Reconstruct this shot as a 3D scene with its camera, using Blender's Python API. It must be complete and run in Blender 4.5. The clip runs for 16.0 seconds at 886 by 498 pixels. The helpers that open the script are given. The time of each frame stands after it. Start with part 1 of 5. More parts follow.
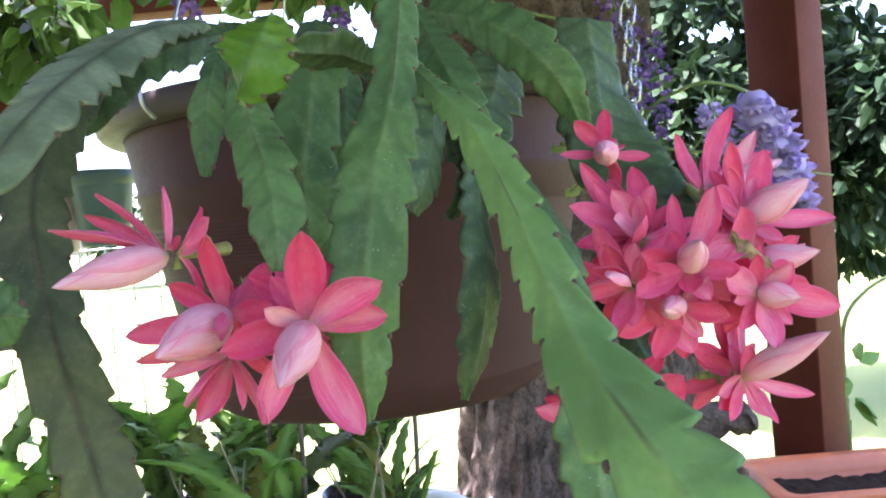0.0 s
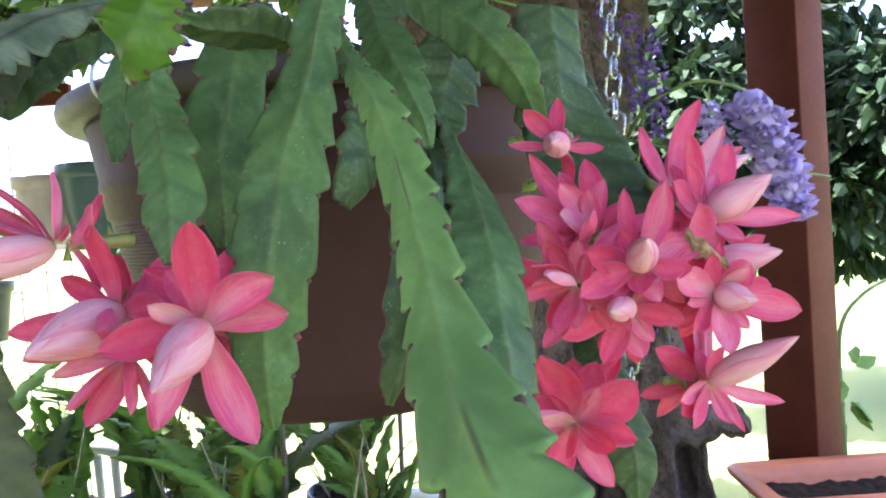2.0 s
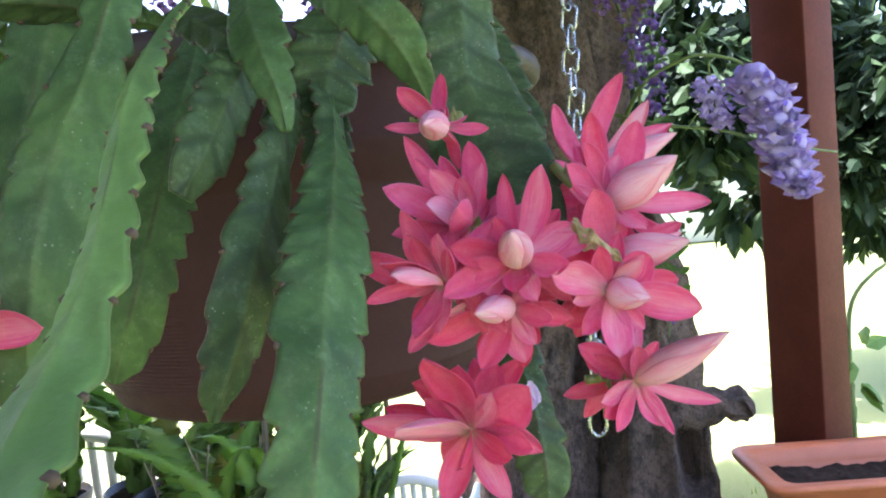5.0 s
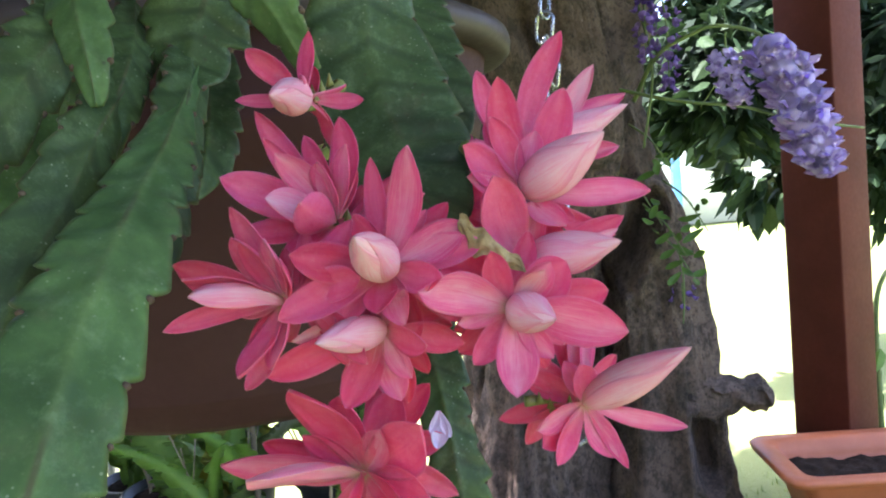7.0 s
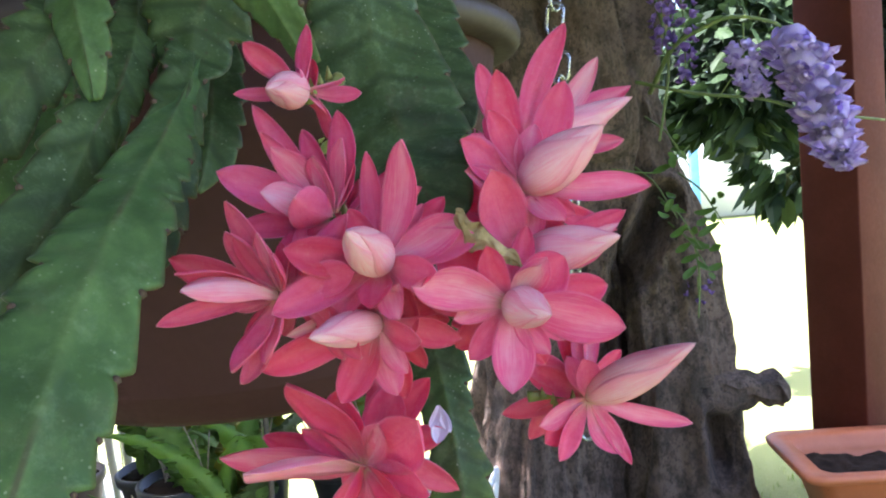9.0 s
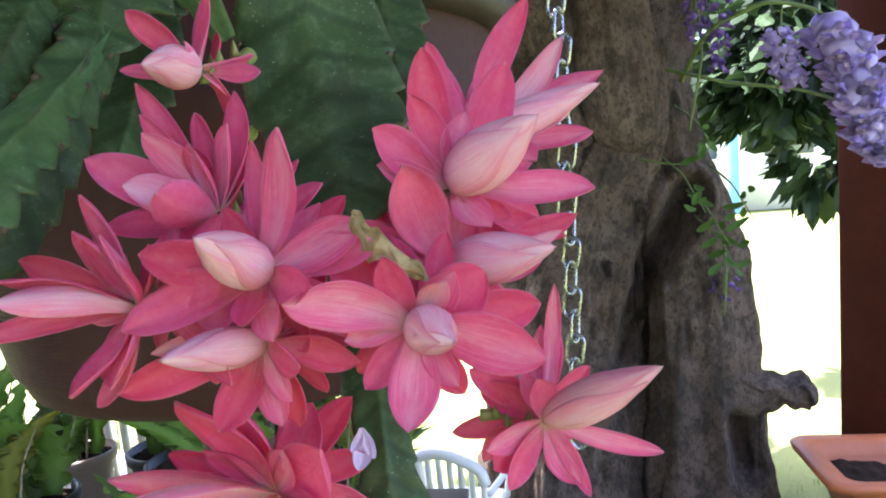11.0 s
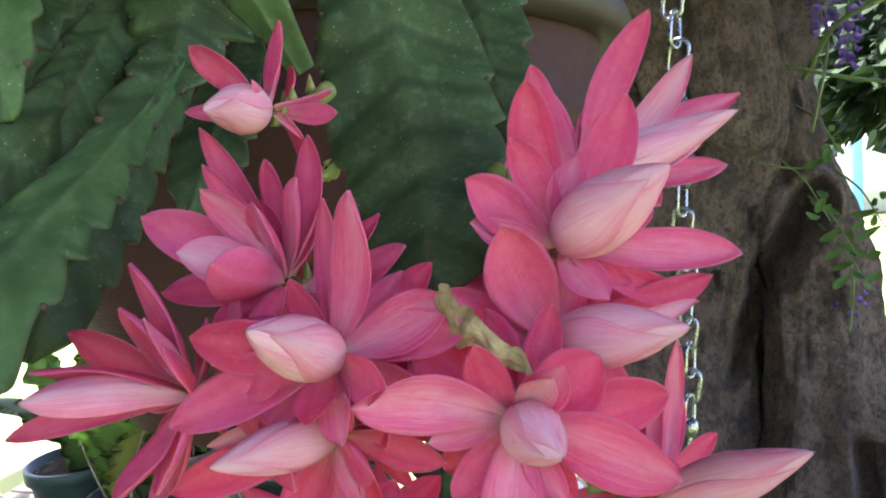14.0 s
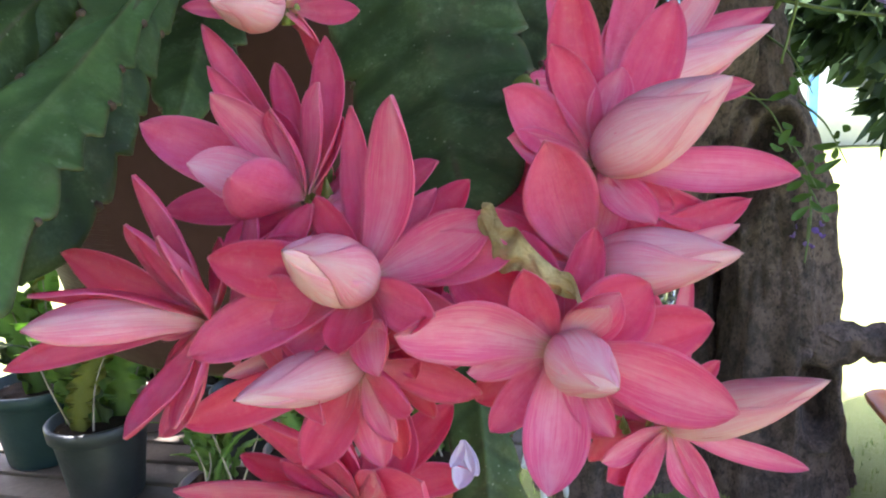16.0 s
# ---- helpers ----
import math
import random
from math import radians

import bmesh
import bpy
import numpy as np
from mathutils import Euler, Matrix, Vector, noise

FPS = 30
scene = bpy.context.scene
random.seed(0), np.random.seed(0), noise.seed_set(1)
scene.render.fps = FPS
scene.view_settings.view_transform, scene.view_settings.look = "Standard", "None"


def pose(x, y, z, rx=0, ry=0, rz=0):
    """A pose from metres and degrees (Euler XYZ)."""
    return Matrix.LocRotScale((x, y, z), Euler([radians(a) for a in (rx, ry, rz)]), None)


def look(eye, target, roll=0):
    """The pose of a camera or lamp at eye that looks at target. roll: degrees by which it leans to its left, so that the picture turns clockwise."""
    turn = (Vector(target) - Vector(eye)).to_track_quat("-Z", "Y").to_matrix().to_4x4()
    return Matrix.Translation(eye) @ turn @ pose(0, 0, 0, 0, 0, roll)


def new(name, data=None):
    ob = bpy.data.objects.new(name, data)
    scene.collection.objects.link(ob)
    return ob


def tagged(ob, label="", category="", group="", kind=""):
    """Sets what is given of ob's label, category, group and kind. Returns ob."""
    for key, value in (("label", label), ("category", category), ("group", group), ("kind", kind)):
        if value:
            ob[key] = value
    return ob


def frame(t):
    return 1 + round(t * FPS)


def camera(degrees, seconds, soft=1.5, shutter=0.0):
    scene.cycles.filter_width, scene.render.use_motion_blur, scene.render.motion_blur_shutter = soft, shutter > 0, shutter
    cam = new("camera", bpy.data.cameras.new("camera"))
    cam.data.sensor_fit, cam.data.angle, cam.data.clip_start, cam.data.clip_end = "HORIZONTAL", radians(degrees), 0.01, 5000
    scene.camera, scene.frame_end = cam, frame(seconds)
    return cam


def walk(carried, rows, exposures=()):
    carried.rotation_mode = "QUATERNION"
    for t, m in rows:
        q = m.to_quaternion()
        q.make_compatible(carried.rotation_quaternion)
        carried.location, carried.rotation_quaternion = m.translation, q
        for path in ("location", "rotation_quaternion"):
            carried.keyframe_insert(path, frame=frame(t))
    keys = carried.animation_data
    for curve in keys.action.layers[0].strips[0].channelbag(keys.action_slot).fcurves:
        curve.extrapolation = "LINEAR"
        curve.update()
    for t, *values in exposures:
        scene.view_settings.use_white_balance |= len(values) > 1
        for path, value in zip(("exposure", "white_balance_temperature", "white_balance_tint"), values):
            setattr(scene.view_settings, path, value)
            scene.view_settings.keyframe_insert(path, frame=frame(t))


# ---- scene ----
cam = camera(62.0, 16.0, soft=2.0)
PATH = [
    (0.0, pose(0.0586, 0.1086, 1.3487, 88.02, 4.81, -0.00)),
    (0.5, pose(0.0604, 0.1173, 1.3460, 87.89, 4.87, 0.11)),
    (1.0, pose(0.0718, 0.1248, 1.3454, 87.77, 4.37, 0.23)),
    (1.5, pose(0.0854, 0.1292, 1.3441, 88.07, 4.31, 0.23)),
    (2.0, pose(0.0948, 0.1335, 1.3437, 87.86, 4.10, 0.25)),
    (2.5, pose(0.0983, 0.1354, 1.3437, 87.96, 4.23, 0.14)),
    (3.0, pose(0.1082, 0.1391, 1.3439, 87.88, 4.30, 0.16)),
    (3.5, pose(0.1284, 0.1479, 1.3434, 87.71, 4.07, 0.55)),
    (4.0, pose(0.1489, 0.1505, 1.3426, 87.34, 4.48, 0.86)),
    (6.5, pose(0.2145, 0.2460, 1.3423, 85.42, 5.16, 3.16)),
    (7.0, pose(0.2388, 0.2610, 1.3410, 85.21, 5.37, 3.69)),
    (7.5, pose(0.2543, 0.2613, 1.3420, 85.16, 5.10, 4.34)),
    (8.0, pose(0.2411, 0.2615, 1.3394, 85.14, 5.58, 4.30)),
    (10.5, pose(0.2738, 0.2906, 1.3435, 84.00, 4.11, 6.79)),
    (11.0, pose(0.2871, 0.3117, 1.3414, 83.81, 3.92, 7.72)),
    (11.5, pose(0.2946, 0.3187, 1.3428, 83.44, 3.51, 9.32)),
    (12.0, pose(0.2935, 0.3259, 1.3427, 83.68, 3.95, 11.07)),
    (12.5, pose(0.2945, 0.3335, 1.3416, 84.22, 5.04, 12.38)),
    (13.0, pose(0.3000, 0.3433, 1.3482, 84.76, 5.80, 14.12)),
    (13.5, pose(0.2918, 0.3506, 1.3552, 84.94, 5.26, 15.65)),
    (14.0, pose(0.2802, 0.3557, 1.3587, 84.30, 4.14, 15.42)),
    (14.5, pose(0.2810, 0.3682, 1.3597, 82.01, 3.18, 14.29)),
    (15.0, pose(0.2756, 0.3680, 1.3633, 80.59, 3.31, 13.32)),
    (15.5, pose(0.2659, 0.3694, 1.3609, 79.42, 2.99, 12.83)),
    (16.0, pose(0.2557, 0.3665, 1.3555, 78.45, 2.87, 12.32)),
]
walk(cam, PATH, [(0.0, 3.2, 5700, 22), (4.2, 3.17, 5700, 22), (6.3, 2.95, 5800, 20), (13.0, 2.95, 5850, 22), (16.0, 2.93, 5950, 20)])

# ---- light ----
world = bpy.data.worlds.new("sky")
scene.world = world
world.use_nodes = True
wn = world.node_tree
sky = wn.nodes.new("ShaderNodeTexSky")
sky.sky_type = "NISHITA"
sky.sun_disc = False
sky.sun_elevation = radians(67)
sky.sun_rotation = radians(262)
sky.air_density, sky.dust_density, sky.ozone_density = 1.0, 4.0, 1.0
wn.nodes["Background"].inputs["Strength"].default_value = 0.15
wn.links.new(sky.outputs["Color"], wn.nodes["Background"].inputs["Color"])

sun_data = bpy.data.lights.new("sun", "SUN")
sun_data.energy, sun_data.angle, sun_data.color = 4.5, radians(0.53), (1.0, 0.95, 0.87)
sun = new("sun", sun_data)
SUN_AZ, SUN_EL = radians(262), radians(67)
sun_way = Vector((math.sin(SUN_AZ) * math.cos(SUN_EL), math.cos(SUN_AZ) * math.cos(SUN_EL), math.sin(SUN_EL)))
sun.matrix_world = look(sun_way * 30, (0, 0, 0))


# ---- materials ----
class Nodes:
    """A short way to write a node material."""

    def __init__(self, name):
        self.mat = bpy.data.materials.new(name)
        self.mat.use_nodes = True
        self.tree = self.mat.node_tree
        self.bsdf = self.tree.nodes["Principled BSDF"]
        self.out = self.tree.nodes["Material Output"]

    def add(self, kind, **values):
        node = self.tree.nodes.new(kind)
        for key, value in values.items():
            node.inputs[key].default_value = value
        return node

    def link(self, a, b):
        self.tree.links.new(a, b)

    def coords(self, which="Object"):
        return self.add("ShaderNodeTexCoord").outputs[which]

    def noise(self, scale, detail=6.0, rough=0.6, vec=None, stretch=None):
        node = self.add("ShaderNodeTexNoise", Scale=scale, Detail=detail, Roughness=rough)
        vec = vec or self.coords()
        if stretch:
            mapping = self.add("ShaderNodeMapping", Scale=stretch)
            self.link(vec, mapping.inputs["Vector"])
            vec = mapping.outputs["Vector"]
        self.link(vec, node.inputs["Vector"])
        return node.outputs["Fac"]

    def ramp(self, fac, stops):
        node = self.add("ShaderNodeValToRGB")
        e = node.color_ramp.elements
        while len(e) < len(stops):
            e.new(0.5)
        for el, (at, col) in zip(e, stops):
            el.position = at
            el.color = (*col, 1) if len(col) == 3 else col
        self.link(fac, node.inputs["Fac"])
        return node.outputs["Color"]

    def grey(self, fac, a, b, lo=0.0, hi=1.0):
        node = self.add("ShaderNodeMapRange")
        for key, value in (("From Min", a), ("From Max", b), ("To Min", lo), ("To Max", hi)):
            node.inputs[key].default_value = value
        self.link(fac, node.inputs["Value"])
        return node.outputs["Result"]

    def mix(self, fac, a, b, mode="MIX"):
        node = self.tree.nodes.new("ShaderNodeMix")
        node.data_type, node.blend_type = "RGBA", mode
        for socket, value in ((node.inputs[0], fac), (node.inputs[6], a), (node.inputs[7], b)):
            if hasattr(value, "links") or hasattr(value, "is_linked"):
                self.link(value, socket)
            elif isinstance(value, (int, float)):
                socket.default_value = value
            else:
                socket.default_value = (*value, 1)
        return node.outputs[2]

    def bump(self, height, strength, distance):
        node = self.add("ShaderNodeBump", Strength=strength, Distance=distance)
        self.link(height, node.inputs["Height"])
        self.link(node.outputs["Normal"], self.bsdf.inputs["Normal"])
        return node.outputs["Normal"]

    def base(self, col):
        if hasattr(col, "is_linked"):
            self.link(col, self.bsdf.inputs["Base Color"])
        else:
            self.bsdf.inputs["Base Color"].default_value = (*col, 1)

    def set(self, **values):
        for key, value in values.items():
            self.bsdf.inputs[key.replace("_", " ")].default_value = value

    def translucent(self, col, share):
        """Lets part of the light through a thin leaf or petal."""
        node = self.add("ShaderNodeBsdfTranslucent")
        if hasattr(col, "is_linked"):
            self.link(col, node.inputs["Color"])
        else:
            node.inputs["Color"].default_value = (*col, 1)
        mix = self.add("ShaderNodeMixShader", Fac=share)
        self.link(self.bsdf.outputs[0], mix.inputs[1])
        self.link(node.outputs[0], mix.inputs[2])
        self.link(mix.outputs[0], self.out.inputs["Surface"])


def plain(name, dark, light, scale, rough=0.6, bump=0.2, distance=0.002, metal=0.0, fine=None):
    """A surface with two scales of variation between two colours."""
    n = Nodes(name)
    big = n.noise(scale)
    small = n.noise(fine or scale * 9, 4)
    col = n.ramp(big, [(0.3, dark), (0.7, light)])
    n.base(n.mix(n.grey(small, 0.3, 0.7, 0.0, 0.35), col, dark))
    n.link(n.grey(small, 0.2, 0.8, rough - 0.08, rough + 0.08), n.bsdf.inputs["Roughness"])
    n.set(Metallic=metal)
    n.bump(small, bump, distance)
    return n.mat


def petal_material(name, edge, body, rib, share):
    """Petals: soft change from the edge to the paler rib and from the pale throat to the tip; fine veins along it."""
    n = Nodes(name)
    uv = n.coords("UV")
    sep = n.add("ShaderNodeSeparateXYZ")
    n.link(uv, sep.inputs[0])
    across = n.grey(sep.outputs["X"], 0.0, 1.0, -1.0, 1.0)
    absolute = n.add("ShaderNodeMath")
    absolute.operation = "ABSOLUTE"
    n.link(across, absolute.inputs[0])
    cloud = n.noise(38, 5, 0.65)
    blend = n.add("ShaderNodeMath")
    blend.operation = "ADD"
    n.link(absolute.outputs[0], blend.inputs[0])
    n.link(n.grey(cloud, 0.3, 0.7, -0.30, 0.30), blend.inputs[1])
    smooth = n.add("ShaderNodeMapRange")
    smooth.interpolation_type = "SMOOTHERSTEP"
    n.link(blend.outputs[0], smooth.inputs["Value"])
    col = n.ramp(smooth.outputs["Result"], [(0.0, rib), (0.5, body), (1.0, edge)])
    info = n.add("ShaderNodeObjectInfo")
    hsv = n.add("ShaderNodeHueSaturation")
    n.link(n.grey(info.outputs["Random"], 0, 1, 0.486, 0.510), hsv.inputs["Hue"])
    n.link(n.grey(info.outputs["Random"], 0, 1, 0.84, 1.04), hsv.inputs["Saturation"])
    n.link(n.grey(info.outputs["Random"], 0, 1, 1.08, 0.93), hsv.inputs["Value"])
    n.link(col, hsv.inputs["Color"])
    throat = n.grey(sep.outputs["Y"], 0.0, 0.36, 0.55, 0.0)
    col = n.mix(throat, hsv.outputs["Color"], (0.92, 0.60, 0.66))
    col = n.mix(n.grey(sep.outputs["Y"], 0.0, 0.11, 0.9, 0.0), col, (0.74, 0.68, 0.34))
    veins = n.noise(6, 4, 0.7, vec=uv, stretch=(4.2, 0.42, 1.0))
    blot = n.noise(150, 6, 0.75)
    col = n.mix(n.grey(veins, 0.46, 0.70, 0.0, 0.75), col, edge)
    col = n.mix(n.grey(veins, 0.52, 0.30, 0.0, 0.75), col, rib)
    col = n.mix(n.grey(blot, 0.46, 0.66, 0.0, 0.45), col, body)
    col = n.mix(n.grey(n.noise(420, 3, 0.7), 0.55, 0.78, 0.0, 0.12), col, (0.95, 0.74, 0.78))
    col = n.mix(n.grey(absolute.outputs[0], 0.88, 1.0, 0.0, 0.14), col, (0.94, 0.66, 0.74))
    col = n.mix(n.grey(sep.outputs["Y"], 0.97, 1.0, 0.0, 0.3), col, (0.86, 0.62, 0.62))
    n.base(col)
    n.link(n.grey(blot, 0.3, 0.7, 0.40, 0.60), n.bsdf.inputs["Roughness"])
    n.bsdf.inputs["Specular IOR Level"].default_value = 0.5
    n.bump(n.mix(0.5, veins, blot), 0.85, 0.0014)
    n.translucent(col, share)
    return n.mat


def leaf_material(name, dark, mid, rib, spots, rough=0.50, share=0.12, rib_share=0.42, vein_shade=0.30, dust=0.34):
    """Flat fleshy stems: darker rib line, mottling, pale specks and a waxy skin."""
    n = Nodes(name)
    uv = n.coords("UV")
    sep = n.add("ShaderNodeSeparateXYZ")
    n.link(uv, sep.inputs[0])
    across = n.add("ShaderNodeMath")
    across.operation = "ABSOLUTE"
    n.link(n.grey(sep.outputs["X"], 0.0, 1.0, -1.0, 1.0), across.inputs[0])
    big = n.noise(28, 5)
    fine = n.noise(260, 4)
    col = n.ramp(big, [(0.36, dark), (0.64, mid)])
    cast = n.noise(9, 4, 0.6)
    col = n.mix(n.grey(cast, 0.42, 0.66, 0.0, 0.45), col, tuple(1.25 * q for q in mid))
    ribfac = n.grey(across.outputs[0], 0.16, 0.0, 0.0, rib_share)
    col = n.mix(ribfac, col, rib)
    # a corky brown streak along parts of the rib
    streak = n.add("ShaderNodeMath")
    streak.operation = "MULTIPLY"
    n.link(n.grey(across.outputs[0], 0.075, 0.02, 0.0, 0.75), streak.inputs[0])
    n.link(n.grey(n.noise(16, 4, 0.6), 0.50, 0.60, 0.0, 1.0), streak.inputs[1])
    col = n.mix(streak.outputs[0], col, (0.075, 0.055, 0.034))
    edgefac = n.grey(across.outputs[0], 0.93, 1.0, 0.0, 0.55)
    col = n.mix(edgefac, col, (0.085, 0.055, 0.028))
    stain = n.grey(n.noise(34, 7, 0.75), 0.53, 0.68, 0.0, 0.42)
    col = n.mix(stain, col, (0.10, 0.095, 0.05))
    pale = n.grey(n.noise(95, 7, 0.8), 0.50, 0.70, 0.0, dust)
    col = n.mix(pale, col, (0.24, 0.33, 0.19))
    vor = n.add("ShaderNodeTexVoronoi", Scale=310.0)
    n.link(n.coords(), vor.inputs["Vector"])
    speck = n.grey(vor.outputs["Distance"], 0.10, 0.18, 1.0, 0.0)
    gate = n.grey(n.noise(60, 2), 0.50, 0.62, 0.0, spots)
    both = n.add("ShaderNodeMath")
    both.operation = "MULTIPLY"
    n.link(speck, both.inputs[0])
    n.link(gate, both.inputs[1])
    col = n.mix(both.outputs[0], col, (0.50, 0.52, 0.40))
    fleck = n.add("ShaderNodeTexVoronoi", Scale=120.0)
    n.link(n.coords(), fleck.inputs["Vector"])
    dark_spot = n.add("ShaderNodeMath")
    dark_spot.operation = "MULTIPLY"
    n.link(n.grey(fleck.outputs["Distance"], 0.08, 0.15, 0.8, 0.0), dark_spot.inputs[0])
    n.link(n.grey(n.noise(33, 3), 0.53, 0.62, 0.0, 1.0), dark_spot.inputs[1])
    col = n.mix(dark_spot.outputs[0], col, (0.060, 0.042, 0.024))
    slant = n.add("ShaderNodeMath")
    slant.operation = "MULTIPLY_ADD"
    n.link(across.outputs[0], slant.inputs[0])
    slant.inputs[1].default_value = -0.075
    n.link(sep.outputs["Y"], slant.inputs[2])
    comb = n.add("ShaderNodeCombineXYZ")
    n.link(slant.outputs[0], comb.inputs["X"])
    side_vein = n.add("ShaderNodeTexWave", Scale=2.6, Distortion=1.6, Detail=3.0)
    n.link(comb.outputs[0], side_vein.inputs["Vector"])
    # darker side veins; the shade of their grooves is put into the colour too
    col = n.mix(n.grey(side_vein.outputs["Fac"], 0.25, 0.0, 0.0, vein_shade), col, tuple(0.45 * q for q in dark))
    n.base(n.mix(n.grey(fine, 0.3, 0.7, 0.0, 0.45), col, dark))
    n.link(n.grey(big, 0.3, 0.7, rough - 0.06, rough + 0.12), n.bsdf.inputs["Roughness"])
    n.bsdf.inputs["Specular IOR Level"].default_value = 0.20
    swell = n.noise(70, 3)
    n.bump(n.mix(0.26, n.mix(0.40, swell, fine), side_vein.outputs["Fac"]), 0.45, 0.0026)
    n.translucent(mid, share)
    return n.mat


petal_outer = petal_material("petal_outer", (0.82, 0.100, 0.300), (0.81, 0.066, 0.215), (0.88, 0.150, 0.310), 0.50)
petal_mid = petal_material("petal_mid", (0.85, 0.125, 0.345), (0.88, 0.205, 0.420), (0.94, 0.400, 0.570), 0.50)
petal_inner = petal_material("petal_inner", (0.90, 0.270, 0.450), (0.93, 0.430, 0.570), (0.95, 0.620, 0.700), 0.44)
petal_heart = petal_material("petal_heart", (0.91, 0.320, 0.490), (0.94, 0.480, 0.605), (0.96, 0.640, 0.720), 0.46)
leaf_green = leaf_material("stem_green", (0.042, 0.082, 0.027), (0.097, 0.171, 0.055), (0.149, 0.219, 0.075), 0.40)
leaf_deep = leaf_material("stem_deep", (0.028, 0.048, 0.018), (0.068, 0.110, 0.037), (0.090, 0.133, 0.048), 0.50, 0.46, 0.08, vein_shade=0.50)
# lit copy of the stem green: light on the long strap is in the colour
leaf_lit = leaf_material("stem_green_lit", (0.126, 0.224, 0.064), (0.237, 0.383, 0.107), (0.319, 0.449, 0.140), 0.18, 0.50, 0.18)
leaf_new = leaf_material("stem_new", (0.050, 0.125, 0.010), (0.135, 0.215, 0.016), (0.09, 0.17, 0.03), 0.1, 0.45, 0.16, vein_shade=0.0)
leaf_old = leaf_material("stem_old", (0.075, 0.105, 0.055), (0.235, 0.265, 0.160), (0.030, 0.022, 0.016), 0.12, 0.55, 0.05, 0.8, dust=0.2)
leaf_brown = leaf_material("stem_brown", (0.034, 0.046, 0.022), (0.088, 0.098, 0.050), (0.022, 0.015, 0.011), 0.12, 0.55, 0.05, 0.8, dust=0.08)
tube_green = plain("tube_green", (0.10, 0.17, 0.03), (0.30, 0.24, 0.08), 60, 0.45, 0.15, 0.001)
bud_green = plain("bud_green", (0.16, 0.23, 0.05), (0.36, 0.40, 0.13), 120, 0.40, 0.15, 0.0008)
areole_brown = plain("areole_brown", (0.05, 0.03, 0.02), (0.12, 0.08, 0.05), 200, 0.9)
stamen_cream = plain("stamen_cream", (0.75, 0.62, 0.35), (0.85, 0.78, 0.60), 90, 0.6)
dead_tan = plain("dead_leaf", (0.34, 0.235, 0.10), (0.78, 0.66, 0.38), 120, 0.8, 0.5, 0.002)
pot_brown = plain("pot_brown", (0.041, 0.0175, 0.0200), (0.056, 0.0245, 0.0270), 9, 0.60, 0.12, 0.0008, fine=140)
pot_brown.node_tree.nodes["Principled BSDF"].inputs["Specular IOR Level"].default_value = 0.11
rim_brown = plain("rim_brown", (0.046, 0.034, 0.032), (0.066, 0.050, 0.047), 12, 0.46, 0.12, 0.0008, fine=140)
rim_brown.node_tree.nodes["Principled BSDF"].inputs["Specular IOR Level"].default_value = 0.14
soil_dark = plain("soil", (0.020, 0.014, 0.010), (0.065, 0.045, 0.030), 30, 0.95, 0.9, 0.01)
soil_dark.node_tree.nodes["Principled BSDF"].inputs["Specular IOR Level"].default_value = 0.10
steel = plain("zinc_steel", (0.24, 0.245, 0.255), (0.40, 0.405, 0.415), 40, 0.27, 0.05, 0.0005, 1.0)
wire_grey = plain("wire_grey", (0.30, 0.31, 0.33), (0.50, 0.51, 0.53), 60, 0.38, 0.05, 0.0005, 0.9)
post_paint = plain("post_paint", (0.076, 0.019, 0.012), (0.112, 0.030, 0.019), 5, 0.66, 0.25, 0.0015, fine=70)
terracotta = plain("terracotta", (0.44, 0.125, 0.045), (0.54, 0.165, 0.065), 7, 0.50, 0.15, 0.001, fine=90)
post_paint.node_tree.nodes["Principled BSDF"].inputs["Specular IOR Level"].default_value = 0.10
white_plastic = plain("white_plastic", (0.66, 0.66, 0.63), (0.80, 0.80, 0.78), 6, 0.40, 0.1, 0.001)
black_plastic = plain("black_plastic", (0.016, 0.020, 0.024), (0.040, 0.045, 0.050), 14, 0.45, 0.1, 0.001)
teal_plastic = plain("teal_plastic", (0.014, 0.038, 0.038), (0.026, 0.060, 0.058), 14, 0.45, 0.1, 0.001)
tan_plastic = plain("tan_plastic", (0.24, 0.185, 0.165), (0.34, 0.27, 0.24), 14, 0.50, 0.1, 0.001)
orange_plastic = plain("orange_plastic", (0.52, 0.12, 0.030), (0.62, 0.17, 0.050), 14, 0.45, 0.1, 0.001)
bench_wood = plain("bench_wood", (0.075, 0.058, 0.042), (0.15, 0.118, 0.088), 8, 0.75, 0.5, 0.002)
wall_white = plain("far_wall", (0.62, 0.62, 0.60), (0.76, 0.76, 0.74), 3, 0.7)
roof_grey = plain("far_roof", (0.28, 0.29, 0.31), (0.40, 0.41, 0.43), 3, 0.6)
blue_paint = plain("blue_paint", (0.10, 0.28, 0.55), (0.16, 0.36, 0.62), 5, 0.5)
glass_dark = plain("far_window", (0.04, 0.05, 0.06), (0.07, 0.08, 0.09), 3, 0.15)


